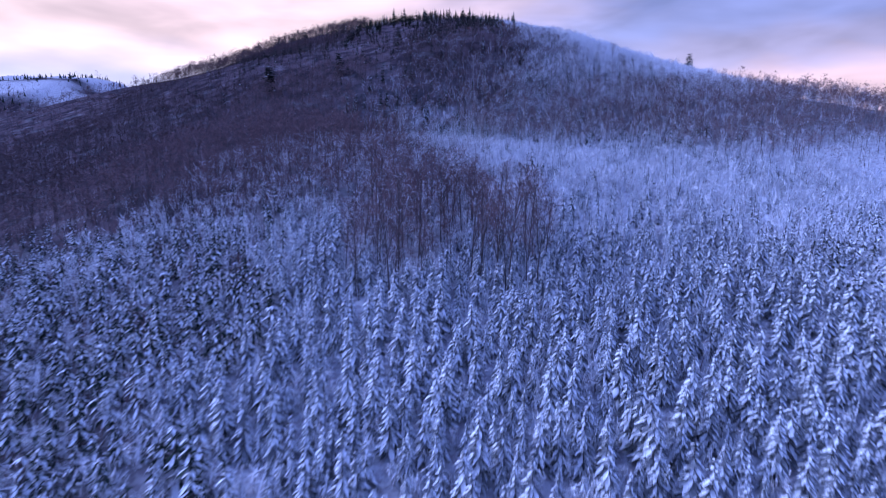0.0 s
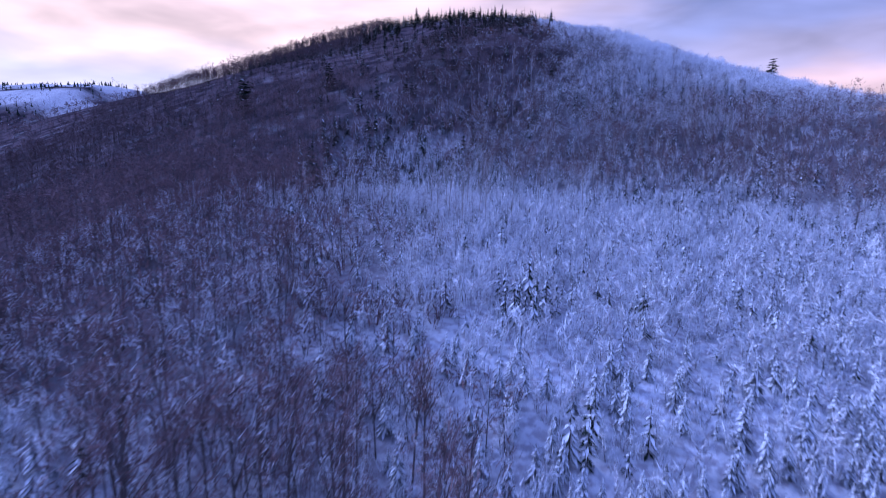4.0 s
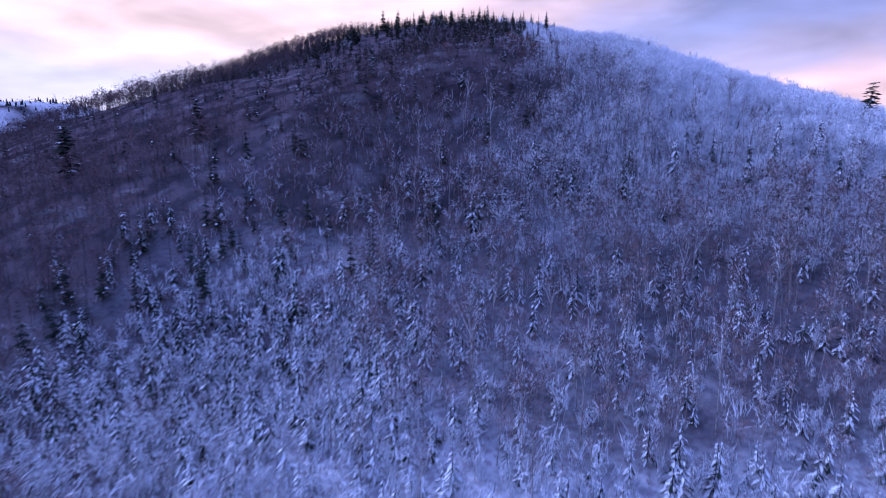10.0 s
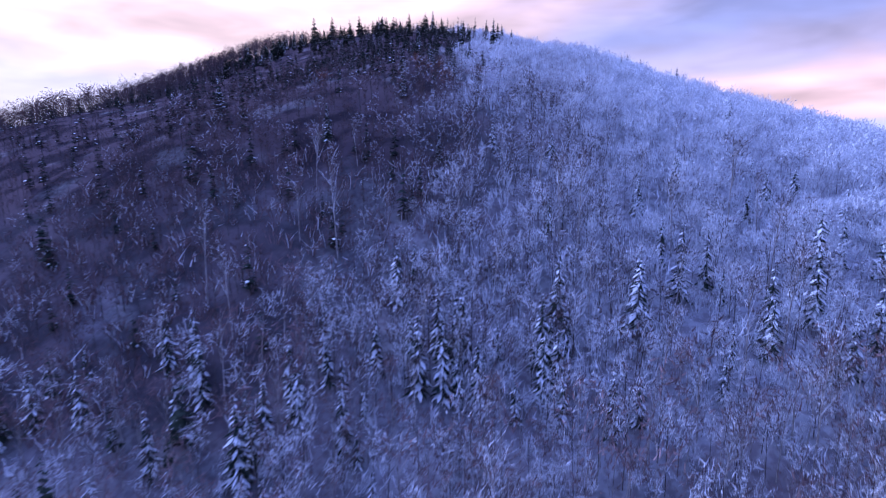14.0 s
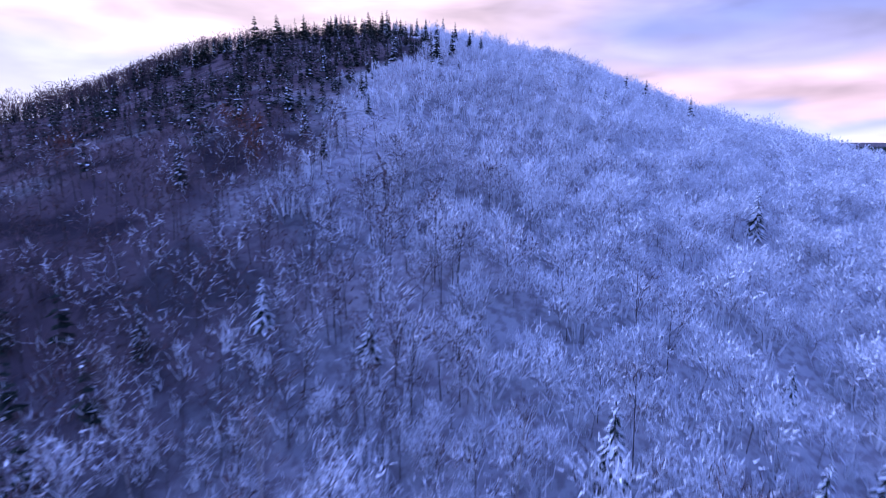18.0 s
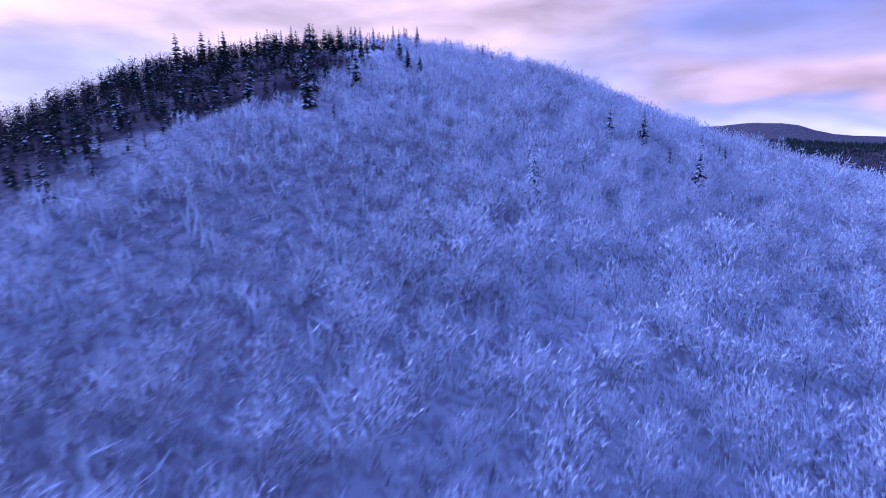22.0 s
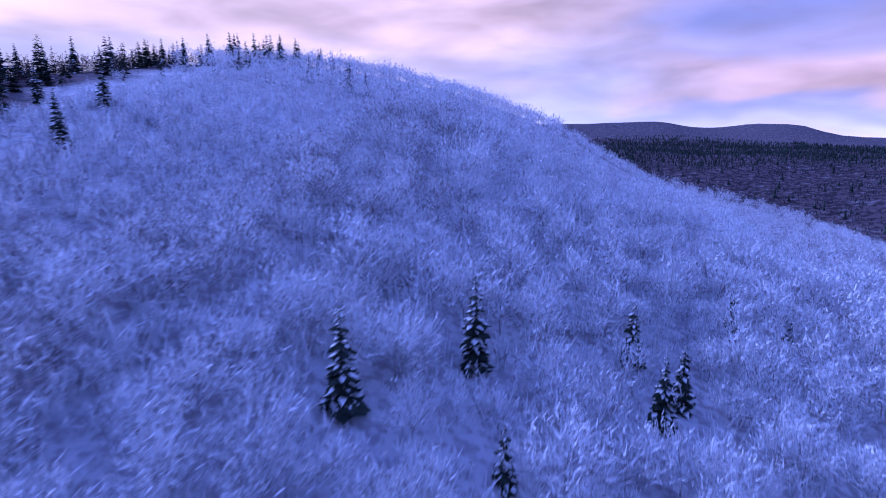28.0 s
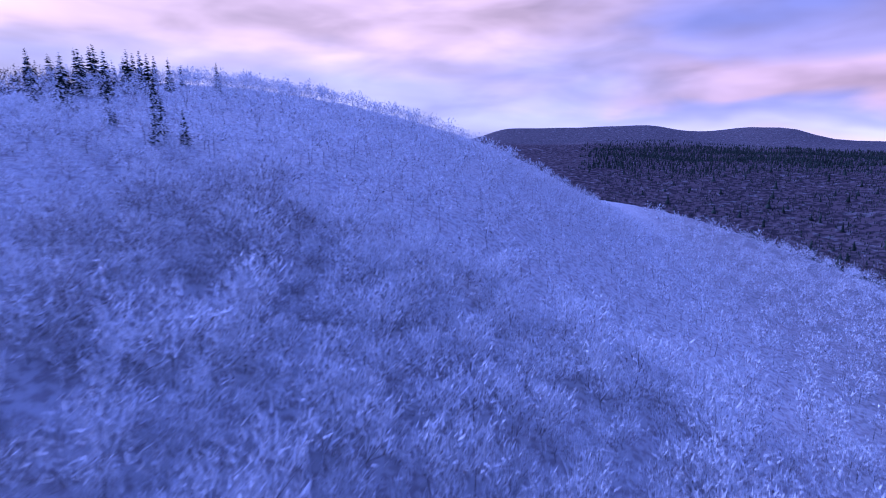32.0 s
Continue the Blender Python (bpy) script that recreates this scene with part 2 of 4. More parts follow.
def wavy(x, y, size, seed):
    """A cheap smooth noise, about -1 to 1, with features of that size."""
    rng = np.random.RandomState(seed)
    out = 0
    for k in range(7):
        a, f, ph = rng.uniform(0, 2 * np.pi), rng.uniform(0.6, 1.9) * 2 * np.pi / size, rng.uniform(0, 6.28)
        out = out + np.sin((x * np.cos(a) + y * np.sin(a)) * f + ph + 0.8 * np.sin((y * np.cos(a) - x * np.sin(a)) * f * 0.7 + ph * 2))
    return out / 3.2


def ridge(x, y, x0, y0, x1, y1, height, width):
    """A long hill from one point to another."""
    dx, dy = x1 - x0, y1 - y0
    u = np.clip(((x - x0) * dx + (y - y0) * dy) / (dx * dx + dy * dy), 0, 1)
    d = np.hypot(x - x0 - u * dx, y - y0 - u * dy)
    return height * np.exp(-(d / width) ** 2)


def from_ridge(x, y):
    """Distance from the top line of the far west ridge, less than 0 on the near side."""
    return ((x + 415) * 250 + (y - 640) * 685) / 729


def land(x, y):
    x, y = np.asarray(x, float), np.asarray(y, float)
    dx, dy = x - HILL[0], y - HILL[1]
    r, th = np.hypot(dx, dy), np.arctan2(dx, -dy)
    g = sum(LOBES[2 * k] * np.cos((k + 1) * th) + LOBES[2 * k + 1] * np.sin((k + 1) * th) for k in range(4))
    g = 1 + g * (r ** 2 / (r ** 2 + 3600))
    z = profile(r * np.clip(g, 0.3, 3), RADII, HEIGHTS)
    for (cx, cy, s), h in zip(SWELL_AT, SWELLS):
        z = z + h * np.exp(-((x - cx) ** 2 + (y - cy) ** 2) / (2 * s * s))
    z = z + 0.35 * wavy(x, y, 14, 3) * step(650, 450, r)
    # the country beyond: a broad valley, then far hills
    far = step(560, 1250, r)
    z = z + far * (92 + 6 * wavy(x, y, 420, 5))
    d = from_ridge(x, y)
    west = 72 + np.clip(-0.04 * (x + 389), -60, 9) + 1.5 * wavy(x, y, 90, 77) - 0.0022 * d ** 2 - 0.012 * np.clip(x + 380, 0, 400) ** 2
    z = np.maximum(z, np.where(x < -250, west, -999))
    z = z + ridge(x, y, -900, 2300, 300, 2600, 38, 420)
    z = z + ridge(x, y, -300, 3900, 430, 3850, 124, 300) + ridge(x, y, 980, 3750, 1080, 3700, 92, 230) + ridge(x, y, 1500, 3650, 2600, 3300, 16, 350)
    return z


# ---------------------------------------------------------------- where what grows
def dark_side(x, y):
    """1 on the flank of bare brown hardwoods and dark spruces, 0 on the frosted one."""
    edge = np.interp(y, [230, 262, 280, 298, 312, 322, 335, 365, 400, 425, 440, 465, 480, 510, 600, 700], [-30, 8, 37, 47, 51, 49, 45, 43, 46, 46, 40, 32, 24, 8, -12, -30])
    return step(14, -14, x - edge + 6 * wavy(x, y, 40, 11))


def brown_wood(x, y):
    """Bare, hardly dusted hardwoods low on the hill: the west flank and the belt across."""
    w = wavy(x, y, 55, 21)
    west = step(8, -8, x - np.interp(y, [60, 72, 80, 100, 112, 125, 142, 160, 175, 188, 200, 208, 215, 300], [-75, -30, 6, 13, 6, -6, -15, -13, -13, -14, -20, -32, -42, -36]) + 7 * w) * step(70, 86, y + 5 * w) * (1 - step(-11, -17, x + 3 * w) * step(109, 97, y + 6 * w))
    belt = 0.9 * step(206, 234, y + np.interp(x, [20, 45, 64, 83, 100], [0, 8, 16, 28, 44]) + 7 * w + 5 * wavy(x, y, 17, 22)) * step(266, 250, y + 6 * w) * step(-10, 24, x + 0.8 * np.clip(y - 236, 0, 40))
    return np.clip(np.maximum(west, belt), 0, 1)


def frosted(x, y):
    return step(262, 292, y + 5 * wavy(x, y, 45, 31) - 0.12 * np.clip(60 - x, -80, 80)) * (1 - dark_side(x, y)) * (1 - 0.75 * np.exp(-((x - 40) / 26) ** 2 - ((y - 302) / 15) ** 2))


def tongue(x, y):
    """The belt of dark conifers across the valley."""
    w = wavy(x, y, 190, 74)
    return step(95, 150, x + 18 * w) * step(1690, 1800, y + 60 * w - 0.12 * np.clip(x - 300, 0, 900)) * step(2420, 2280, y + 70 * w)


def clearing(x, y):
    """A snowy clearing among the conifers of the valley."""
    return step(1.2, 0.8, np.hypot((x - 190) / 42, (y - 1735) / 17))


def ground_darkness(x, y):
    """How dark the ground is: litter and brush, plus shade put into its colour."""
    far = step(400, 640, np.hypot(x - HILL[0], y - HILL[1]) + 60 * wavy(x, y, 160, 71)) * (1 - step(640, 560, y - 0.6 * x))
    near = np.maximum((0.68 + 0.3 * np.maximum(step(-22, -42, x), (0.75 + 0.25 * step(40, 70, x)) * step(185, 215, y))) * brown_wood(x, y), 1.0 * dark_side(x, y) * step(255, 300, y))
    # shade in the gaps between trees put into the ground, deeper to the west
    near = np.maximum(near, (0.4 + 0.5 * np.maximum(0.5 * step(140, 180, x), (0.5 + 0.42 * step(62, 46, x)) * step(92, 64, x) * step(450, 425, y))) * frosted(x, y))
    near = np.maximum(near, (0.88 - 0.1 * step(-30, -14, x) - 0.4 * step(-3, 13, x)) * step(112, 122, y + 16 * step(-8, -16, x)) * step(262, 250, y))
    # litter on the steep slope, deepened to the west for lens falloff
    near = np.maximum(near, (0.74 + 0.22 * np.maximum(step(280, 296, y) * step(58, 44, x), step(42, 22, x))) * step(240, 258, y) * step(340, 310, y) * (1 - 0.35 * step(50, 90, x)))
    # brush litter, darkened to the west for the dimmer side of the view
    near = np.maximum(near, (0.36 + 0.44 * step(-14, -34, x)) * step(118, 104, y) * step(-20, 20, y))
    right = step(-300, 300, x + 0.3 * (y - 600)) * (0.55 + 0.05 * wavy(x, y, 90, 72) * step(1500, 1000, y)) + 0.45
    right = np.maximum(right, 0.97 * tongue(x, y)) - 0.06 * step(2350, 2700, y)
    right = right * (1 - clearing(x, y))
    line = from_ridge(x, y)
    fields = step(-300, -360, x) * step(-125, -100, line) * step(2600, 1700, y)
    open_fields = (0.36 + 0.8 * np.exp(-((line + 58 + 8 * wavy(x, y, 90, 75)) / 9) ** 2))
    return np.clip((near * (1 - far) + far * right) * (1 - fields) + fields * open_fields, 0, 1)


def mesh_of(name, verts, tris, mats, index=None, smooth=False):
    me = bpy.data.meshes.new(name)
    verts, tris = np.ascontiguousarray(verts, np.float32), np.ascontiguousarray(tris, np.int32)
    n = tris.shape[1]
    me.vertices.add(len(verts))
    me.vertices.foreach_set("co", verts.ravel())
    me.loops.add(tris.size)
    me.loops.foreach_set("vertex_index", tris.ravel())
    me.polygons.add(len(tris))
    me.polygons.foreach_set("loop_start", np.arange(0, tris.size, n, dtype=np.int32))
    for m in mats:
        me.materials.append(m)
    if index is not None:
        me.polygons.foreach_set("material_index", np.ascontiguousarray(index, np.int32))
    if smooth:
        me.polygons.foreach_set("use_smooth", np.ones(len(tris), bool))
    me.update(calc_edges=True)
    return me


def spaced(lo, mid0, mid1, hi, fine, grow):
    """Grid lines, fine between mid0 and mid1 and wider towards lo and hi."""
    mid = list(np.arange(mid0, mid1 + fine, fine))
    s, v = fine, mid[-1]
    while v < hi:
        s *= grow
        v += s
        mid.append(v)
    s, v = fine, mid[0]
    while v > lo:
        s *= grow
        v -= s
        mid.insert(0, v)
    return np.array(mid)


def build_ground():
    gx, gy = spaced(-4300, -140, 220, 4300, 3.6, 1.085), spaced(-1500, 20, 620, 4450, 3.6, 1.085)
    X, Y = np.meshgrid(gx, gy)
    V = np.stack([X, Y, land(X, Y)], -1).reshape(-1, 3)
    nx, ny = len(gx), len(gy)
    i = (np.arange(ny - 1)[:, None] * nx + np.arange(nx - 1)).ravel()
    F = np.stack([i, i + 1, i + nx + 1, i + nx], -1)
    me = mesh_of("ground", V, F, [M_GROUND], smooth=True)
    at = me.attributes.new("cover", "FLOAT", "POINT")
    at.data.foreach_set("value", ground_darkness(V[:, 0], V[:, 1]).astype(np.float32))
    ob = new("ground", me)
    tagged(ob, "snow-covered hillside and wooded valley running to far hills", "ground", kind="structure")


build_ground()


# ---------------------------------------------------------------- plants, as arrays of verts, triangles and material numbers
class Plant:
    def __init__(self):
        self.v, self.t, self.m = [], [], []

    def tri(self, pts, faces, mat):
        n = len(self.v)
        self.v += [tuple(p) for p in pts]
        self.t += [tuple(n + k for k in f) for f in faces]
        self.m += [mat] * len(faces)

    def done(self):
        return np.array(self.v, float), np.array(self.t, int), np.array(self.m, int)

    def stem(self, a, b, ra, rb, mat, sides=3):
        """A tapered stick."""
        a, b = np.array(a, float), np.array(b, float)
        d = (b - a) / max(np.linalg.norm(b - a), 1e-6)
        u = np.cross(d, (0.3, 0.9, 0.31))
        u /= np.linalg.norm(u)
        w = np.cross(d, u)
        ring = [(np.cos(k * 2 * np.pi / sides) * u + np.sin(k * 2 * np.pi / sides) * w) for k in range(sides)]
        pts = [a + ra * q for q in ring] + [b + rb * q for q in ring]
        fs = []
        for k in range(sides):
            j = (k + 1) % sides
            fs += [(k, j, sides + j), (k, sides + j, sides + k)]
        self.tri(pts, fs, mat)

    def sliver(self, a, b, w, mat, rng, face=None):
        """A twig: a slender blade, which may turn its broad side towards face."""
        a, b = np.array(a, float), np.array(b, float)
        s = np.cross(b - a, rng.normal(size=3) if face is None else face + rng.normal(size=3) * 0.3)
        s = s / max(np.linalg.norm(s), 1e-6) * w / 2
        self.tri([a - s, a + s, b], [(0, 1, 2)], mat)


def spruce(rng, height, tiers, per, spread, snow, sag=0.25, lump=1.0, rich=False, taper=0.8, blunt=0.13, finger=False):
    """Slots: 0 bark, 1 needles, 2 snow. Boughs in whorls that droop; snow lies on them in lumps."""
    p = Plant()
    p.stem((0, 0, -0.4), (0, 0, height * 0.95), 0.012 * height + 0.03, 0.01, 0, 5 if rich else 3)
    for k in range(tiers):
        u = (k + rng.uniform(0.2, 0.8)) / tiers
        z = height * (0.06 + 0.92 * u)
        reach = spread * ((1 - u) ** taper * (1 - blunt) + blunt) * rng.uniform(0.8, 1.15)
        n = max(3, int(round(per * (0.5 + 0.6 * (1 - u)))))
        a0 = rng.uniform(0, 6.28)
        level = z
        for j in range(n):
            z = level + rng.uniform(-0.5, 0.4) * height * 0.9 / tiers
            a = a0 + j * 2 * np.pi / n + rng.uniform(-0.35, 0.35)
            l = reach * rng.uniform(0.62, 1.18)
            c, s = np.cos(a), np.sin(a)
            w = l * (rng.uniform(0.10, 0.16) if finger else rng.uniform(0.30, 0.44)) + (0.05 if finger else 0.10)
            drop = sag * l + rng.uniform(0, 0.14) * l
            o, q = np.array([c, s, 0.0]), np.array([-s, c, 0.0])
            root = np.array([0, 0, z + 0.06 * l])
            mid = o * l * 0.6 + (0, 0, z - 0.35 * drop)
            tip = o * l + (0, 0, z - drop)
            low = (0, 0, -0.12 * l)
            if rich:
                p.tri([root, mid + q * w + low, tip, mid - q * w + low, mid], [(0, 1, 4), (1, 2, 4), (0, 4, 3), (4, 2, 3)], 1)
            else:
                p.tri([root, mid + q * w + low, tip, mid - q * w + low], [(0, 1, 2), (0, 2, 3)], 1)
            if finger:
                # a roof of snow along the bough
                if rng.uniform() < snow:
                    k1, kw = rng.uniform(0.9, 1.08), w * rng.uniform(0.75, 1.05)
                    ridge_mid = mid + (0, 0, 0.05 + 0.05 * l)
                    end = o * l * k1 + (0, 0, z - drop * k1 + 0.02)
                    if rich:
                        p.tri([root, ridge_mid + q * kw + low, end, ridge_mid - q * kw + low, ridge_mid], [(0, 1, 4), (1, 2, 4), (0, 4, 3), (4, 2, 3)], 2)
                    else:
                        p.tri([root + (0, 0, 0.05 * l), ridge_mid + q * kw + low, end, ridge_mid - q * kw + low], [(0, 1, 2), (0, 2, 3)], 2)
            elif rng.uniform() < snow:
                k1, kw = rng.uniform(0.85, 1.04), w * rng.uniform(0.6, 0.95) * lump
                hub = o * l * rng.uniform(0.45, 0.62) + (0, 0, z - 0.36 * drop + 0.02)
                lift = (0, 0, (0.05 + 0.09 * l) * lump)
                end = o * l * k1 + (0, 0, z - drop * k1 + 0.03)
                if rich:
                    back = o * l * 0.2 + (0, 0, z)
                    p.tri([back, hub + q * kw, end, hub - q * kw, hub + lift], [(0, 1, 4), (1, 2, 4), (2, 3, 4), (3, 0, 4)], 2)
                else:
                    p.tri([hub + q * kw, end, hub - q * kw, hub + lift], [(0, 1, 3), (1, 2, 3), (2, 0, 3)], 2)
    return p.done()


def hardwood(rng, height, limbs, twigs, width, white, clear=0.25, thick=1.0, twig=0.1, rich=False, pale=0.0):
    """Slots: 0 bark, 1 bare twigs, 2 frosted twigs. A stem, limbs that rise outwards, and sprays of twigs round the limbs' ends.
    clear: how far the stem is clear of limbs; white: the share of frosted twigs; pale: that of frosted limbs."""
    p = Plant()
    lean = rng.normal(size=2) * 0.05 * height
    top = np.array([lean[0], lean[1], height * 0.92])
    r0 = (0.008 * height + 0.02) * thick
    if rich:
        p.stem((0, 0, -0.4), top * (0.4, 0.4, 0.5), r0, r0 * 0.7, 0, 5)
        p.stem(top * (0.4, 0.4, 0.5), top, r0 * 0.7, 0.012, 0, 4)
    else:
        p.stem((0, 0, -0.4), top, r0, 0.015, 0, 3)
    for k in range(limbs):
        u = clear + (0.94 - clear) * (k + rng.uniform()) / limbs
        base = np.array([lean[0] * u, lean[1] * u, height * 0.92 * u])
        a = rng.uniform(0, 6.28)
        out = width * (1.0 - 0.7 * max(u - 0.45, 0)) * rng.uniform(0.35, 1.0)
        rise = (height - base[2]) * rng.uniform(0.3, 0.75) + 0.3
        end = base + (np.cos(a) * out, np.sin(a) * out, rise)
        mat = 2 if rng.uniform() < pale else 0
        if rich:
            p.stem(base, end, 0.003 * height * thick + 0.015, 0.008, mat, 3)
        else:
            p.sliver(base, end, 0.05 * thick + 0.003 * height, mat, rng)
        for j in range(twigs):
            f = rng.uniform(0.35, 1.1)
            s = base + (end - base) * f + rng.normal(size=3) * (0.17, 0.17, 0.13) * width
            d = np.array([np.cos(a), np.sin(a), 0.0]) * 0.5 + rng.normal(size=3) * 0.5 + (0, 0, 0.55)
            ln = rng.uniform(0.18, 0.36) * width + 0.15
            e = s + d / np.linalg.norm(d) * ln
            p.sliver(s, e, twig * rng.uniform(0.7, 1.3), 2 if rng.uniform() < white else 1, rng)
    return p.done()


def frosted_crown(rng, height, limbs, twigs, width, thick=1.0, twig=0.06, rich=False, less=0.0):
    """Slots as hardwood(). A dome of rimed sprays round the ends of the limbs, with fine twigs fanning out and up,
    white above and darker below to put the crown's self-shade into the twigs.
    """
    p = Plant()
    r0 = (0.008 * height + 0.02) * thick
    heart = np.array([rng.normal() * 0.2, rng.normal() * 0.2, height * 0.34])
    p.stem((0, 0, -0.4), heart, r0, r0 * 0.7, 0, 5 if rich else 3)
    squash = rng.uniform(0.75, 1.2, 2)
    for k in range(limbs):
        a = k * 2.4 + rng.uniform(-0.5, 0.5)
        e = np.sqrt((k + 0.5) / limbs)
        top = np.array([np.cos(a) * width * e * squash[0], np.sin(a) * width * e * squash[1], height * (0.92 - 0.42 * e * e) * rng.uniform(0.82, 1.1)])
        if rich:
            p.stem(heart, top, r0 * 0.5, 0.01, 2 if k % 3 else 0, 3)
        else:
            p.sliver(heart, top, 0.08, 2 if k % 3 else 0, rng)
        away = (top - heart) / np.linalg.norm(top - heart)
        face = away + (0, 0, 0.5)
        for j in range(twigs):
            f = rng.uniform(0.5, 1.08)
            s = heart + (top - heart) * f + rng.normal(size=3) * 0.16 * width
            d = away * 0.7 + rng.normal(size=3) * 0.5 + (0, 0, 0.3)
            ln = rng.uniform(0.14, 0.34) * width
            b = s + d / np.linalg.norm(d) * ln
            # top light and self-shade put into the twig colours: white above, darker below
            pale = 0.12 + 0.93 * np.clip((b[2] / height - 0.40) / 0.28, 0, 1) - less
            p.sliver(s, b, twig * rng.uniform(0.7, 1.35), 2 if rng.uniform() < pale * 0.95 else (1 if rich or rng.uniform() < 0.6 else 0), rng, face)
    return p.done()


def shrub(rng, height, stems, white):
    p = Plant()
    for k in range(stems):
        a, o = rng.uniform(0, 6.28), rng.uniform(0, 0.7) * height
        s = np.array([np.cos(a) * o * 0.4, np.sin(a) * o * 0.4, -0.1])
        e = np.array([np.cos(a) * o, np.sin(a) * o, height * rng.uniform(0.5, 1.0)])
        p.sliver(s, e, rng.uniform(0.10, 0.18), 2 if rng.uniform() < white else 1, rng)
        h = s + (e - s) * 0.55
        for _ in range(2):
            p.sliver(h, h + rng.normal(size=3) * 0.22 * height + (0, 0, 0.3 * height), rng.uniform(0.08, 0.15), 2 if rng.uniform() < white else 1, rng)
    return p.done()


def sapling(rng, height, stems, white):
    """Slots as hardwood(). A bush of slender upright stems with short rimed side twigs."""
    p = Plant()
    for k in range(stems):
        a, o = rng.uniform(0, 6.28), rng.uniform(0.05, 0.38) * height
        s = np.array([np.cos(a) * o * 0.35, np.sin(a) * o * 0.35, -0.1])
        e = np.array([np.cos(a) * o, np.sin(a) * o, height * rng.uniform(0.55, 1.05)])
        p.sliver(s, e, rng.uniform(0.05, 0.09), 2 if rng.uniform() < 0.5 else 0, rng)
        for _ in range(5):
            h = s + (e - s) * rng.uniform(0.4, 1.0)
            d = rng.normal(size=3) * 0.16 * height + (0, 0, 0.13 * height)
            p.sliver(h - d * 0.3, h + d, rng.uniform(0.10, 0.18), 2 if rng.uniform() < white else 1, rng, np.array([np.cos(a), np.sin(a), 0.9]))
    return p.done()


def spire(rng, height, width):
    """A far conifer: a ragged double cone."""
    p = Plant()
    for z0, z1, r in ((0.05, 0.66, 1.0), (0.4, 1.0, 0.62)):
        ring = [(np.cos(k * 1.571) * r * width * rng.uniform(0.45, 1.25), np.sin(k * 1.571) * r * width * rng.uniform(0.45, 1.25), z0 * height * rng.uniform(0.6, 1.4)) for k in range(4)]
        p.tri(ring + [(0, 0, z1 * height)], [(k, (k + 1) % 4, 4) for k in range(4)], 1)
    return p.done()


def planted(name, label, category, kinds, mats, places):
    """Many plants of a few kinds as one sheet of growth. places: rows of x, y, z, turn, size and the kind's number."""
    V, T, I, n = [], [], [], 0
    places = np.asarray(places, float)
    for k, (v, t, m) in enumerate(kinds):
        some = places[places[:, 5] == k]
        if not len(some):
            continue
        c, s = np.cos(some[:, 3])[:, None], np.sin(some[:, 3])[:, None]
        g = some[:, 4][:, None]
        P = np.stack([(v[:, 0] * c - v[:, 1] * s) * g + some[:, :1], (v[:, 0] * s + v[:, 1] * c) * g + some[:, 1:2], v[:, 2] * g + some[:, 2:3]], -1)
        V.append(P.reshape(-1, 3))
        T.append((t[None] + (np.arange(len(some)) * len(v))[:, None, None] + n).reshape(-1, 3))
        I.append(np.tile(m, len(some)))
        n += len(some) * len(v)
    ob = new(name, mesh_of(name, np.concatenate(V), np.concatenate(T), mats, np.concatenate(I), smooth=True))
    return tagged(ob, label, category, kind="stuff")


def scatter(seed, x0, x1, y0, y1, gap, chance, sizes, kinds):
    """Loosely even places where chance(x, y) allows."""
    rng = np.random.RandomState(seed)
    gx, gy = np.meshgrid(np.arange(x0, x1, gap), np.arange(y0, y1, gap))
    x = gx.ravel() + rng.uniform(-0.6, 0.6, gx.size) * gap
    y = gy.ravel() + rng.uniform(-0.6, 0.6, gx.size) * gap
    keep = rng.uniform(size=x.size) < chance(x, y)
    x, y = x[keep], y[keep]
    return np.stack([x, y, land(x, y), rng.uniform(0, 6.28, len(x)), rng.uniform(*sizes, len(x)) * rng.uniform(0.85, 1.15, len(x)),
                     rng.randint(0, kinds, len(x)).astype(float)], -1)


def in_sight(x, y):
    """Ground that the flight can look upon, with some margin."""
    return (y > 34) & (x < 18 + 0.85 * y) & (x > -18 - 0.88 * y)


LOOKOUTS = [(0, 0, 4), (25, 110, 30), (55, 212, 56), (85, 300, 79), (110, 388, 96), (122, 445, 106)]


def open_view(places, share=0.04):
    """Keeps the places that can be seen from the lookouts over the hill, and a share of those behind it."""
    x, y, z = places[:, 0], places[:, 1], places[:, 2] + 7
    shown = np.zeros(len(places), bool)
    for ex, ey, ez in LOOKOUTS:
        free = np.ones(len(places), bool)
        for f in np.linspace(0.3, 0.97, 14):
            free &= land(ex + (x - ex) * f, ey + (y - ey) * f) + 3 < ez + (z - ez) * f
        shown |= free
    return places[shown | (np.random.RandomState(9).uniform(size=len(places)) < share)]


def clear_of(places, spots, gap):
    """The places that keep off some spots."""
    keep = np.ones(len(places), bool)
    for sx, sy, *_ in spots:
        keep &= np.hypot(places[:, 0] - sx, places[:, 1] - sy) > gap
    return places[keep]


def boxed(p, x0, x1, y0, y1):
    return (p[:, 0] > x0) & (p[:, 0] < x1) & (p[:, 1] > y0) & (p[:, 1] < y1)


CON = [M_BARK, M_NEEDLE, M_SNOW]
DEC = [M_BARK, M_TWIG, M_FROST]
RIME = [M_RIMED, M_DUSTED, M_FROST]
YOUNG = [M_BARK, M_RIMED_NEEDLE, M_SNOW]
rs = np.random.RandomState


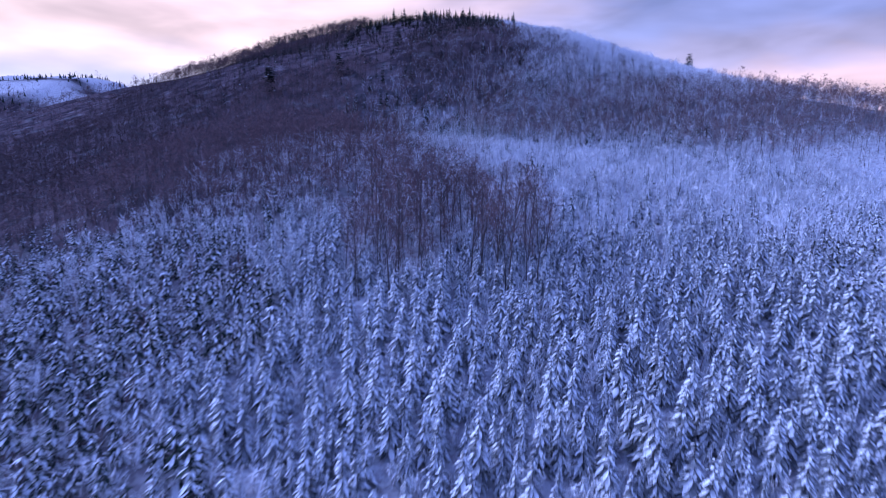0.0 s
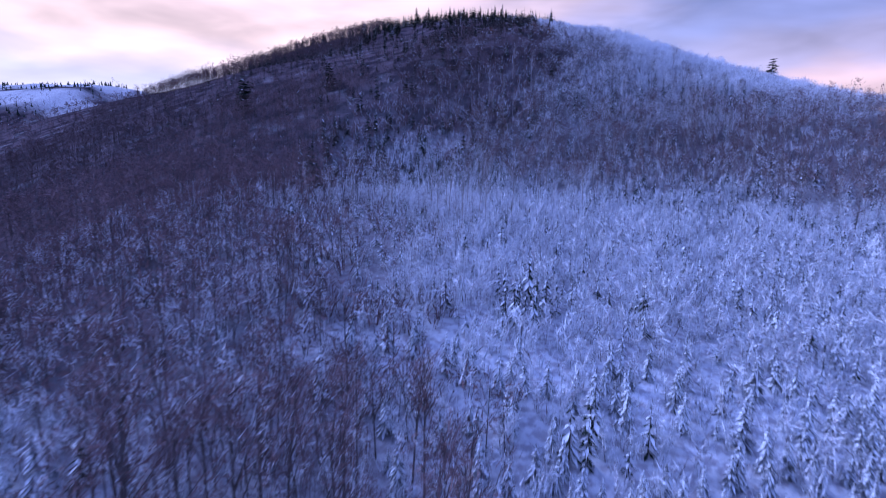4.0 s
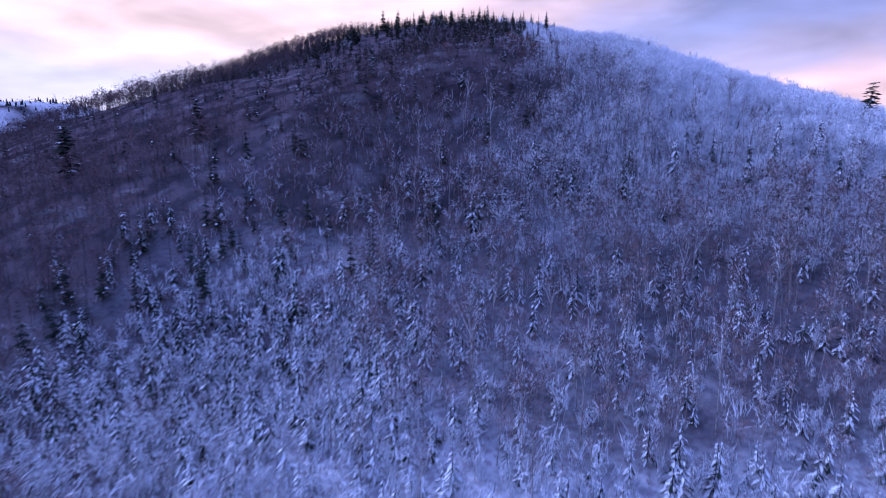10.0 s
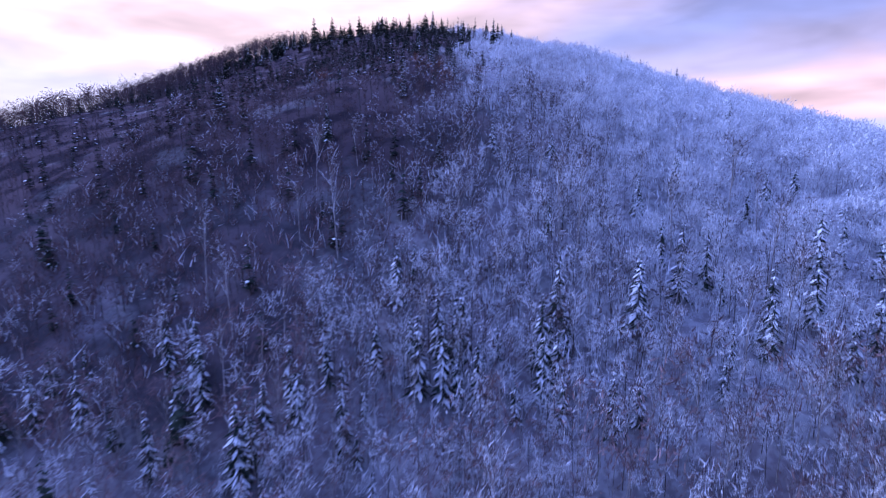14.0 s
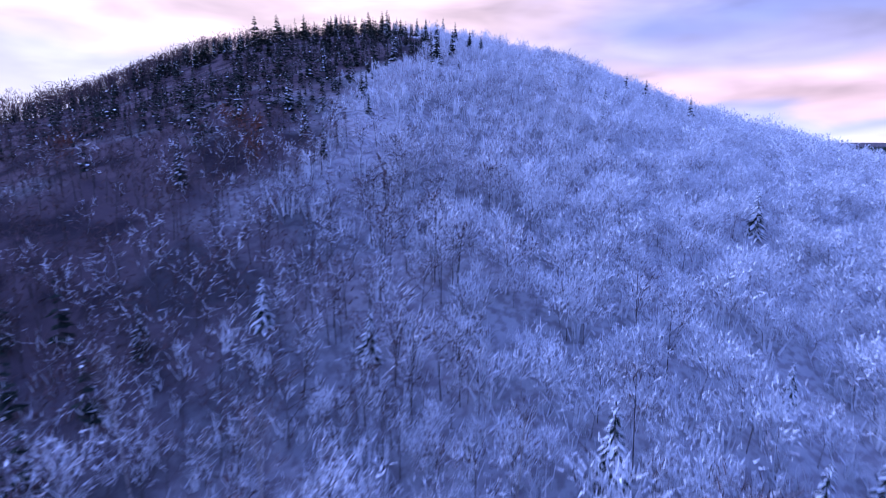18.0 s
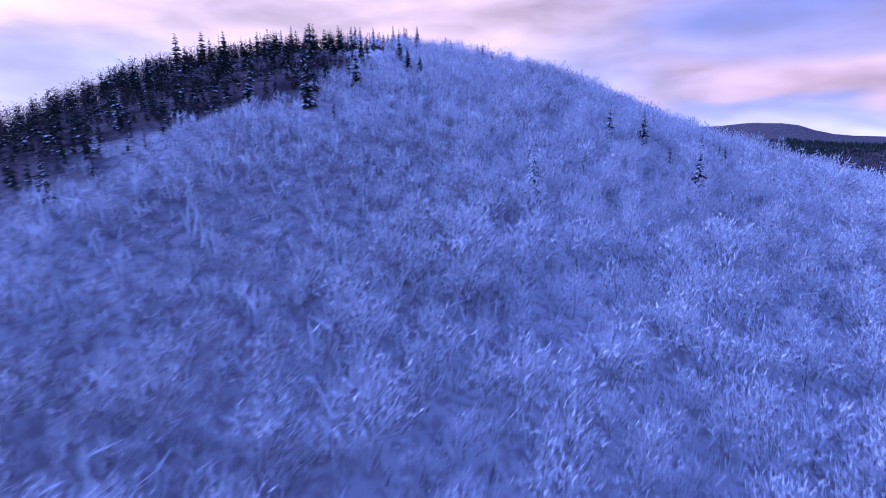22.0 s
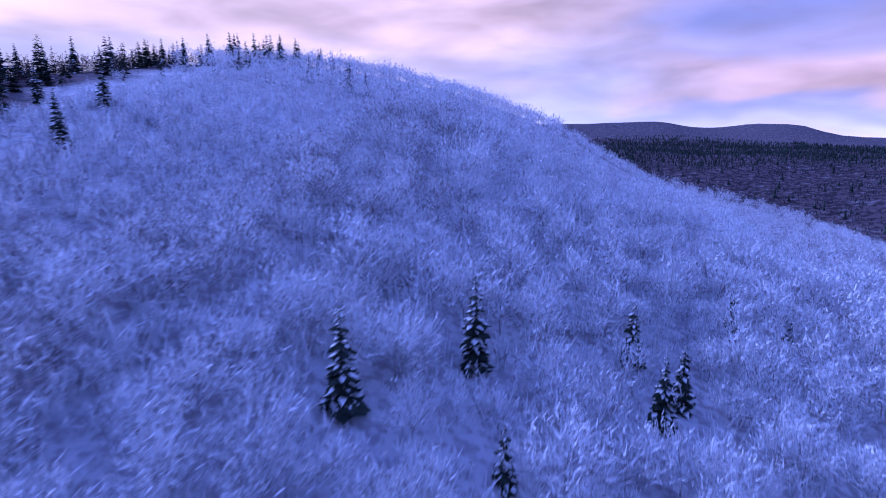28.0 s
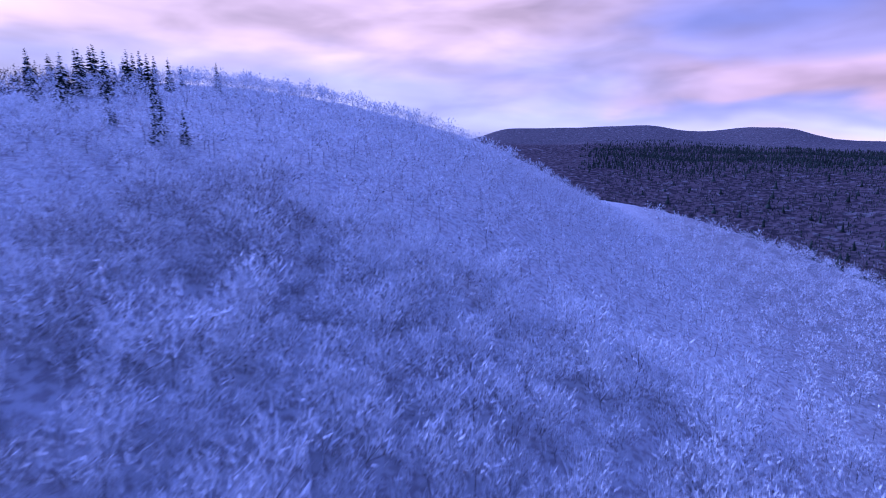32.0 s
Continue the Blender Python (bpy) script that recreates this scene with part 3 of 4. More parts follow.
# ---------------------------------------------------------------- single trees, each with its parts
def tree_of(name, kind, mats, names, labels=("", "", "")):
    """A tree out of a plant's arrays: one mesh for each slot under an empty at its foot."""
    v, t, m = kind
    root = new(name)
    root.empty_display_size = 0.5
    for slot in range(3):
        some = t[m == slot]
        if not len(some):
            continue
        used, back = np.unique(some, return_inverse=True)
        ob = new(names[slot], mesh_of(names[slot], v[used], back.reshape(-1, 3), [mats[slot]], smooth=True))
        ob.parent = root
        if slot:
            ob["kind"] = "stuff"
        if labels[slot]:
            ob["label"] = labels[slot]
    return root


def stand(models, places, label, category, group):
    """Copies of the models at the places, as single trees; the models themselves take the first places."""
    done = set()
    for x, y, z, turn, size, k in places:
        k = int(k)
        m = Matrix.Translation((x, y, z - 0.1)) @ Matrix.Rotation(turn, 4, "Z")
        ob = models[k]
        if k in done:
            ob = copy_thing(models[k], m)
            ob.scale = (size,) * 3
        else:
            done.add(k)
            ob.matrix_basis = m
            ob.scale = (size,) * 3
        tagged(ob, label, category, group)
    for k, ob in enumerate(models):
        if k not in done:
            for c in list(ob.children):
                bpy.data.objects.remove(c)
            bpy.data.objects.remove(ob)


SPRUCE_PARTS, WOOD_PARTS = ("trunk", "crown", "snow_load"), ("trunk", "twig_crown", "frost_coat")

def rows_at(spots, kinds, seed):
    """Places from x, y and height in metres for trees of 9 m."""
    rng = np.random.RandomState(seed)
    out = []
    for x, y, h in spots:
        out.append((x, y, float(land(x, y)), rng.uniform(0, 6.28), (h + 2.0) / 9, rng.randint(kinds)))
    return out


# spruces that stand alone: x, y and height over the frosted crowns, area by area
SUMMIT = [(-20, 582, 9.5), (-19, 524, 7.5), (-18, 511, 8), (-17, 502, 6.5), (-16, 540, 6.5), (-14, 547, 7.5), (-11, 555, 8.5), (-11, 597, 7.5), (-7, 604, 5),
          (-6, 564, 8.5), (-1, 614, 7), (2, 577, 9), (6, 583, 7.5), (8, 552, 8.8), (10, 564, 9), (12, 555, 9), (14, 594, 5), (15, 565, 8.5),
          (25, 532, 8.8), (33, 546, 6), (40, 527, 5.5), (50, 528, 5.5), (53, 523, 6), (56, 526, 4.5)]
CREST = [(-85, 495, 8), (-59, 483, 5), (-56, 446, 5), (-56, 456, 5), (-55, 468, 7), (-52, 475, 7), (-49, 478, 6), (-13, 492, 6), (-11, 487, 6),
         (-9, 480, 7), (14, 491, 2.4), (19, 455, 7.5), (27, 432, 1.8), (29.5, 429, 1.8), (32, 459, 4.6), (33, 451, 1.4), (35, 468, 1.5), (42, 461, 5),
         (45, 433, 1.2), (48, 418, 5.2), (49, 447, 4.5), (53, 444, 3.4)]
EAST_SLOPE = [(84, 397, 2), (92, 407, 2), (96, 425, 6), (103, 435, 6.6), (107, 425, 3), (109, 407, 7), (116, 446, 4.8),
              (118, 438, 4.5), (120, 442, 4.5), (128, 461, 4), (136, 467, 3)]
SHOULDER = [(24, 384, 4.8), (27, 341, 4), (33, 346, 3.8), (36, 400, 5.2), (40, 336, 3.5), (42, 356, 3), (46, 347, 1.8), (47, 400, 7), (53, 397, 0.8), (101, 280, 7), (-9, 320, 7), (20, 304, 5), (31, 320, 4), (41, 299, 3)]
STEEP = [(86, 383, 5), (102, 339, 4.6), (50, 303, 3), (60, 302, 3), (68, 269, 7), (72, 290, 4), (79, 296, 5),
         (88, 291, 3), (93, 297, 3.5), (95, 308, 2), (98, 299, 4), (105, 297, 3)]
lone_at = rows_at(SUMMIT + CREST + EAST_SLOPE + SHOULDER, 5, 31)
steep_at = rows_at(STEEP, 3, 34)

dim_young_kinds = [spruce(rs(105 + k), 5.0, 8, 6, 1.3, 0.5, sag=0.5, finger=True) for k in range(5)]
young_kinds = [spruce(rs(100 + k), 5.0, 14, 9, 1.25, 0.72, sag=0.55, taper=0.7, finger=True) for k in range(5)]
slight_kinds = [spruce(rs(110 + k), 5.0, 8, 5, 1.4, 0.85, sag=0.5, finger=True) for k in range(5)]
mature_kinds = [spruce(rs(120 + k), 8.0, 18, 8, 1.6, 0.48, sag=0.4, finger=True) for k in range(4)]
dark_kinds = [spruce(rs(140 + k), 9.0, 9, 6, 1.6, 0.06) for k in range(4)]
bare_kinds = [hardwood(rs(160 + k), 8.5, 7, 9, 2.2, 0.0, 0.3, 0.9, 0.125) for k in range(5)]
far_bare_kinds = [hardwood(rs(170 + k), 8.0, 5, 6, 2.5, 0.0, 0.3, 1.0, 0.19) for k in range(4)]
dusty_kinds = [hardwood(rs(180 + k), 7.5, 8, 19, 2.1, 0.66, 0.25, 0.8, 0.07, pale=0.4) for k in range(5)]
half_kinds = [hardwood(rs(185 + k), 7.0, 8, 12, 2.2, 0.32, 0.25, 1.0, 0.1, pale=0.2) for k in range(5)]
# the last three are barer, as darker trees for the dimmer west side
frost_kinds = [frosted_crown(rs(200 + k), 6.2, 14, 23, 2.35, twig=0.13, less=0.0 if k < 3 else 0.45) for k in range(6)]
mid_frost_kinds = [frosted_crown(rs(210 + k), 6.2, 9, 13, 2.35, twig=0.19) for k in range(6)]
far_frost_kinds = [frosted_crown(rs(220 + k), 6.4, 6, 8, 2.6, twig=0.26) for k in range(5)]
thicket_kinds = [sapling(rs(230 + k), 3.2, 10, 0.9 if k < 4 else 0.55) for k in range(6)]
shrub_kinds = [shrub(rs(240 + k), 1.8, 8, 0.93) for k in range(5)]


def dark_clumps(x, y):
    return np.exp(-((x - 20) / 6) ** 2 - ((y - 127) / 5) ** 2) + np.exp(-((x - 26) / 4) ** 2 - ((y - 105) / 4) ** 2)


def young_chance(x, y):
    w = wavy(x, y, 26, 41)
    a = step(122, 100, y + 10 * w - 16 * step(-8, -16, x)) * (0.72 + 0.28 * step(-0.45, 0.15, wavy(x, y, 22, 42)))
    clear = (0.2 + (0.28 + 0.2 * step(140, 165, y)) * step(0, 14, x) * step(-0.6, 0.1, wavy(x, y, 18, 45))) * step(96, 110, y) * step(222, 205, y) * (x > -40) + 0.25 * step(0.3, 0.6, wavy(x, y, 20, 43)) * (y > 110) * (y < 206) * (x > 5)
    west = 0.95 * step(184, 204, y + 8 * w) * step(6, -4, y + 4 * w - np.interp(x, [-60, -31, -8, 12, 34], [200, 218, 238, 244, 246])) * step(34, 12, x + 10 * w) * step(-44, -32, x)
    clump = 0.95 * dark_clumps(x, y)
    return np.where(in_sight(x, y), np.maximum(np.maximum(a, clear), np.maximum(np.maximum(west, clump), 0.26 * step(196, 206, y) * step(250, 240, y) * step(14, 24, x) * step(100, 90, x))) * (1 - 0.88 * brown_wood(x, y) * step(215, 195, y)), 0)


young = scatter(1, -100, 105, 34, 266, 2.05, young_chance, (0.65, 1.35), 5)
pick = boxed(young, -9, 20, 48, 78)
near_line = (np.abs(young[:, 0] - 12) < 42) & (young[:, 1] < 118)
# dark spruces, spread wider in the west to carry the view's dimmer side
dim = (young[:, 0] < -24 + 10 * wavy(young[:, 0], young[:, 1], 30, 47)) & (young[:, 1] < 175) | (dark_clumps(young[:, 0], young[:, 1]) > 0.35) | ((young[:, 1] > 200) & (young[:, 0] < 2))
near_line &= ~dim
pick &= ~dim
young[:, 4] *= np.interp(young[:, 1], [70, 100, 122, 185, 205], [1.0, 0.72, 0.68, 0.68, 0.95])
young[:, 4] *= 1 + 0.5 * (dark_clumps(young[:, 0], young[:, 1]) > 0.35)
pick &= np.cumsum(pick) <= 260
planted("young_spruce_growth", "dense young spruces with lumps of snow on every bough", "young spruces", young_kinds, YOUNG, young[~pick & near_line])
planted("young_spruce_growth_upslope", "young spruces with snow on their boughs, farther up the slope", "young spruces", slight_kinds, CON, young[~pick & ~near_line & ~dim])
planted("dark_young_spruce_growth", "young spruces with dark needles and a little snow", "young spruces", dim_young_kinds, CON, young[dim])
stand([tree_of("young_spruce", spruce(rs(300 + k), 5.0, 14, 10, 1.25, 0.72, sag=0.55, rich=True, taper=0.7, finger=True), YOUNG, SPRUCE_PARTS) for k in range(5)],
      young[pick], "young green spruce bowed under lumps of snow", "spruce tree", "young spruces")

mixed = scatter(2, -90, 110, 205, 335, 2.7, lambda x, y: np.where(in_sight(x, y), step(-4, 6, y + 4 * wavy(x, y, 30, 81) - np.interp(x, [-60, -31, -8, 12, 34, 60], [205, 222, 243, 250, 252, 254])) * step(316, 290, y + 0.25 * x) * (0.62 - 0.42 * step(30, 75, x)) * (1 - 0.95 * step(-40, -50, x)), 0), (0.55, 1.15), 4)
mixed = mixed[~((mixed[:, 1] > 262 + 0.1 * mixed[:, 0]) & (mixed[:, 0] < 66) & (rs(45).uniform(size=len(mixed)) < 0.84))]
gloom = ((mixed[:, 1] > 272 + 0.3 * np.clip(mixed[:, 0] - 20, 0, 99)) & (mixed[:, 0] < 48)) | ((mixed[:, 0] < 24) & (rs(44).uniform(size=len(mixed)) < 0.7))
planted("spruce_wood", "mixed spruce wood dusted with snow on the steep slope", "spruce wood", mature_kinds, CON, mixed[~gloom])

darks = scatter(3, -150, 50, 240, 600, 5.0, lambda x, y: dark_side(x, y) * step(250, 300, y) * (0.16 + 0.06 * step(330, 350, y) + 0.34 * step(0.0, 0.5, wavy(x, y, 60, 51)) * step(-120, -20, x) * step(370, 335, y)), (0.45, 0.9), 4)
low_darks = scatter(33, -30, 40, 335, 450, 2.8, lambda x, y: 0.75 * dark_side(x - 4, y) * step(-30, -10, x), (0.25, 0.5), 4)
planted("dark_spruce_wood", "dark spruces with little snow along the crest", "spruce wood", dark_kinds, CON, open_view(np.concatenate([darks, mixed[gloom][::2] * (1, 1, 1, 1, 0.9, 1), low_darks])))

brown = scatter(4, -300, 190, 70, 300, 3.6, lambda x, y: np.where(in_sight(x, y), brown_wood(x, y) * step(-330, -180, x), 0), (0.65, 1.3), 4)
near = brown[:, 0] > -95
brown2 = scatter(14, -95, 190, 70, 300, 4.0, lambda x, y: np.where(in_sight(x, y), (0.75 + 0.25 * step(40, 60, x)) * brown_wood(x, y), 0), (0.5, 1.0), 5)
bare = np.concatenate([brown[near], brown2])
pale = (bare[:, 0] > 0) & (bare[:, 1] > 185)
planted("bare_hardwood", "bare brown hardwood trees with fine leafless twigs", "bare trees", bare_kinds, [M_BARK, M_BROWN, M_FROST], bare[~pale])
planted("birch_wood", "bare birches with pale stems and brown twigs", "bare trees", bare_kinds, [M_BIRCH, M_BROWN, M_FROST], bare[pale])
dusk = scatter(20, -20, 78, 256, 328, 2.5, lambda x, y: (0.95 - 0.55 * step(0, 25, x)) * step(254, 264, y) * (1 - frosted(x, y)), (0.45, 0.9), 4)
crest = scatter(5, -210, 50, 270, 640, 3.8, lambda x, y: np.maximum((0.9 - 0.5 * step(-80, -60, x) * step(325, 345, y)) * dark_side(x, y) * step(270, 300, y), 0.7 * np.exp(-((x - 45) / 30) ** 2 - ((y - 304) / 16) ** 2)), (0.5, 0.9), 4)
low = (crest[:, 1] > 335) & (crest[:, 0] > -70)
crest[low, 4] *= np.where(crest[low, 0] > 6, 0.55, 0.7)
crest[:, 4] *= 1 + 0.45 * step(370, 420, crest[:, 1] - 0.5 * np.clip(crest[:, 0] + 60, -150, 0)) * step(-50, -90, crest[:, 0])
planted("far_bare_hardwood", "bare brown hardwood trees on the dark flank", "bare trees", far_bare_kinds, DEC, open_view(np.concatenate([brown[~near], crest, dusk])))

east = scatter(6, 60, 330, 90, 300, 4.4, lambda x, y: np.where(in_sight(x, y), 0.85 * step(80, 120, x - 0.1 * y) * (1 - frosted(x, y)) * (1 - 0.8 * brown_wood(x, y)), 0), (0.65, 1.2), 5)
slope = scatter(7, -60, 130, 232, 312, 2.8, lambda x, y: (0.8 - 0.5 * step(36, 14, x)) * (1 - 0.8 * step(264, 276, y) * step(46, 34, x)) * step(232, 244, y) * (1 - 0.85 * frosted(x, y)) * (1 - 0.85 * dark_side(x, y)) * (1 - 0.9 * brown_wood(x, y) * (x < 0)) * (1 - 0.93 * step(276, 290, y) * step(56, 46, x)), (0.6, 1.15), 5)
lower = scatter(17, -60, 25, 112, 222, 3.0, lambda x, y: np.where(in_sight(x, y), 0.9 * step(22, 4, x) * step(112, 122, y) * (1 - brown_wood(x, y)), 0), (0.32, 0.68), 5)
undergrowth = scatter(15, -62, 20, 74, 212, 2.2, lambda x, y: np.where(in_sight(x, y), 0.85 * brown_wood(x, y), 0), (0.5, 1.1), 6)
saplings = scatter(16, -70, 80, 34, 122, 2.5, lambda x, y: np.where(in_sight(x, y), 0.8 * step(126, 110, y) * (1 - 0.85 * brown_wood(x, y)), 0), (0.55, 1.15), 6)
thicket = scatter(19, -45, 118, 114, 290, 2.05, lambda x, y: np.where(in_sight(x, y), 0.88 * step(-4, 14, x + 30 * step(160, 185, y)) * step(114, 124, y) * (1 - 0.8 * brown_wood(x, y)) * (1 - 0.4 * step(236, 250, y)) * (1 - step(240, 262, y) * step(48, 30, x)), 0), (0.55, 1.25), 6)

frost = scatter(8, 24, 188, 262, 520, 3.15, lambda x, y: frosted(x, y) * 0.97 * (1 - 0.35 * step(76, 54, x) * step(356, 330, y)), (0.55, 1.4), 6)
frost[:, 4] *= np.interp(frost[:, 1], [300, 400, 450], [0.85, 0.85, 1.0])
frost[:, 4] *= 1 - 0.6 * step(84, 58, frost[:, 0]) * step(325, 345, frost[:, 1]) * step(520, 470, frost[:, 1])
frost[:, 2] -= 0.9 * step(320, 345, frost[:, 1])
frost = clear_of(open_view(frost), lone_at + steep_at, 3.7)
# barer trees towards the crest, to put the dimmer west side into their twigs
dimmed = rs(39).uniform(size=len(frost)) < step(18, -18, frost[:, 0] - np.interp(frost[:, 1], [280, 325, 340, 400, 470, 520], [62, 67, 70, 76, 86, 84]))
frost[:, 5] = frost[:, 5] % 3 + 3 * dimmed
margin = (frost[:, 0] < 63 + 4 * wavy(frost[:, 0], frost[:, 1], 25, 37)) & (frost[:, 1] < 326) & (rs(38).uniform(size=len(frost)) < 0.8)
rim = frost[margin] * (1, 1, 1, 1, 0.9, 1)
rim = rim[(rim[:, 0] > 53) | (rs(41).uniform(size=len(rim)) < 0.4)]
rim[:, 5] %= 5
frost = frost[~margin]
pick = boxed(frost, 92, 132, 392, 440)
pick &= np.cumsum(pick) <= 160
planted("dusted_hardwood", "bare hardwood trees dusted with snow", "bare trees", dusty_kinds, DEC, np.concatenate([east, slope, lower]))
flecked = scatter(25, -25, 68, 262, 336, 2.35, lambda x, y: 0.92 * (0.15 + 0.85 * step(22, 46, x)) * step(262, 274, y) * step(336, 318, y - 0.3 * np.clip(x - 40, 0, 40)) * (1 - 0.8 * frosted(x, y)), (0.45, 0.95), 5)
planted("half_bare_hardwood", "bare hardwood trees with a little snow on the twigs", "bare trees", half_kinds, DEC, np.concatenate([rim, flecked]))
close = np.abs(frost[:, 0] - np.interp(frost[:, 1], [270, 440, 520], [74, 112, 104])) < np.interp(frost[:, 1], [280, 440, 520], [36, 40, 30])
planted("frosted_hardwood", "leafless hardwood trees white with hoar frost", "frosted trees", frost_kinds, RIME, frost[~pick & close])
planted("frosted_thicket", "thickets of young leafless trees white with frost", "thicket", thicket_kinds, RIME, np.concatenate([thicket, saplings]))
planted("frosted_hardwood_farther", "leafless hardwood trees white with hoar frost", "frosted trees", mid_frost_kinds, RIME, frost[~pick & ~close])
planted("dusted_undergrowth", "bare undergrowth flecked with snow between brown trees", "brush", [sapling(rs(260 + k), 3.2, 9, 0.48) for k in range(6)], [M_BARK, M_BROWN, M_FROST], undergrowth)
under = scatter(18, 36, 160, 285, 490, 2.5, lambda x, y: 0.9 * frosted(x, y) * (0.5 + 0.5 * np.maximum(step(60, 80, x), step(375, 410, y))), (0.7, 1.9), 5)
scrub_kinds = [shrub(rs(250 + k), 1.3, 9, 0.42) for k in range(5)]
scrub = scatter(40, 38, 92, 318, 470, 1.8, lambda x, y: 0.95 * (1 - dark_side(x + 3, y)) * step(92, 76, x), (0.6, 1.5), 5)
planted("low_scrub", "low snowy scrub below the crest", "brush", scrub_kinds, RIME, scrub)
planted("frosted_brush", "low frosted brush under the trees", "brush", shrub_kinds, RIME, under)
stand([tree_of("frosted_tree", frosted_crown(rs(330 + k), 6.2, 14, 30, 2.35, twig=0.11, rich=True), RIME, WOOD_PARTS) for k in range(6)],
      frost[pick], "leafless hardwood tree thick with white hoar frost", "tree", "frosted trees")
frost2 = scatter(9, 160, 360, 262, 780, 7.2, lambda x, y: frosted(x, y) * 0.9, (0.7, 1.35), 5)
frost2 = frost2[((frost2[:, 0] > 188) | (frost2[:, 1] > 520)) & ~boxed(frost2, 100, 235, 520, 690)]
frost3 = scatter(10, -50, 100, 520, 660, 4.2, lambda x, y: frosted(x, y) * 0.9, (0.6, 1.15), 5)
frost4 = scatter(12, 100, 235, 520, 690, 4.1, lambda x, y: frosted(x, y) * 0.95, (0.5, 1.0), 5)
planted("far_frosted_hardwood", "far slope of frosted hardwood trees", "frosted trees", far_frost_kinds, RIME, open_view(np.concatenate([frost2, frost3, frost4]), 0.0))

brush = scatter(11, -110, 150, 30, 300, 2.15, lambda x, y: np.where(in_sight(x, y), 0.75 * (1 - 0.8 * brown_wood(x, y)) * (1 - 0.6 * step(120, 100, y)) * step(-60, -20, x + 0.4 * (262 - y)), 0), (0.5, 1.5), 5)
dim_kinds = [shrub(rs(245 + k), 2.2, 9, 0.24) for k in range(5)]
dull = brush[:, 0] < -6 + 13 * step(170, 150, brush[:, 1]) + 28 * step(222, 240, brush[:, 1]) + 24 * step(256, 275, brush[:, 1]) + 8 * wavy(brush[:, 0], brush[:, 1], 30, 46) - 40 * (brush[:, 1] < 105)
planted("snowy_brush", "low leafless brush laden with snow", "brush", shrub_kinds, DEC, brush[~dull])
planted("bare_brush", "low leafless brush with only a little snow", "brush", dim_kinds, [M_BARK, M_BROWN, M_FROST], brush[dull])

# ---------------------------------------------------------------- birches, lone spruces and pines
aspen_at = scatter(21, -14, 16, 72, 100, 2.9, lambda x, y: 0.5 * np.ones_like(x), (0.7, 1.1), 4)
stand([tree_of("aspen_tree", hardwood(rs(345 + k), 15.0, 13, 22, 2.5, 0.07, 0.35, 0.8, 0.08, True, 0.0), [M_BARK, M_BROWN, M_FROST], ("trunk", "twig_crown", "snow_dust")) for k in range(4)],
      aspen_at, "tall bare aspen with a grey trunk and brown twigs", "aspen tree", "aspens")
birch_at = np.concatenate([
    scatter(22, -16, 22, 148, 176, 5.5, lambda x, y: 0.6 * np.ones_like(x), (0.7, 0.95), 4),
    scatter(23, 8, 100, 198, 246, 8.0, lambda x, y: 0.55 * np.ones_like(x), (0.75, 1.1), 4),
    scatter(24, 10, 105, 246, 300, 8.0, lambda x, y: 0.5 * np.ones_like(x), (0.65, 1.0), 4)])
stand([tree_of("birch_tree", hardwood(rs(350 + k), 15.0, 13, 18, 2.3, 0.15, 0.45, 0.8, 0.07, True, 0.1), [M_BIRCH, M_TWIG, M_FROST], ("trunk", "twig_crown", "snow_dust")) for k in range(4)],
      birch_at, "tall bare birch with a pale trunk and brown twigs", "birch tree", "birches")


stand([tree_of("spruce_tree", spruce(rs(370 + k), 9.0, 20, 7, 1.95, 0.66, rich=True, lump=0.62, taper=0.85, blunt=0.09), CON, SPRUCE_PARTS) for k in range(5)],
      lone_at, "slender dark spruce half covered with snow among frosted trees", "spruce tree", "lone spruces")

stand([tree_of("snowy_spruce", spruce(rs(380 + k), 9.0, 20, 8, 2.3, 0.7, sag=0.4, rich=True, finger=True), CON, SPRUCE_PARTS) for k in range(3)],
      steep_at, "slender spruce laden with snow on the steep slope", "spruce tree", "snowy spruces")

crest_at = np.concatenate([scatter(32, -60, 28, 330, 600, 6.5, lambda x, y: 0.27 * dark_side(x, y) * step(-60, -5, x) * step(10, -12, x + 2 * np.clip(420 - y, -90, 0) + 40 * (y < 420)), (0.45, 1.0), 4),
                           scatter(35, -75, -22, 440, 500, 5.5, lambda x, y: 0.3 * dark_side(x, y), (0.55, 0.9), 4),
                           open_view(scatter(34, -200, -30, 440, 640, 8.0, lambda x, y: 0.4 * dark_side(x, y) * step(0.0, 0.5, wavy(x, y, 60, 52)), (0.7, 1.3), 4), 0.0)])
stand([tree_of("crest_spruce", spruce(rs(390 + k), 9.0, 17, 7, 2.2, 0.1, sag=0.15, rich=True, lump=0.6), CON, SPRUCE_PARTS) for k in range(4)],
      crest_at, "dark spruce with a little snow, standing on the crest", "spruce tree", "crest spruces")

stand([tree_of("pine_tree", spruce(rs(410 + k), 9.0, 16, 8, 2.7, 0.12, sag=0.02, rich=True, taper=0.5, blunt=0.3, lump=0.6), CON, SPRUCE_PARTS) for k in range(2)],
      rows_at([(-90, 290, 13), (146, 342, 12), (-56, 300, 10), (-30, 196, 8)], 2, 41), "broad dark pine standing above bare trees", "pine tree", "pines")
stand([tree_of("russet_tree", hardwood(rs(420), 5.0, 9, 18, 1.9, 0.1, 0.2, 1.0, 0.12, True), [M_BARK, M_RED, M_FROST], WOOD_PARTS)],
      rows_at([(37, 326, 8), (33, 329, 8), (40, 322, 7), (14, 322, 8)], 1, 42), "small tree with withered russet leaves", "tree", "russet trees")

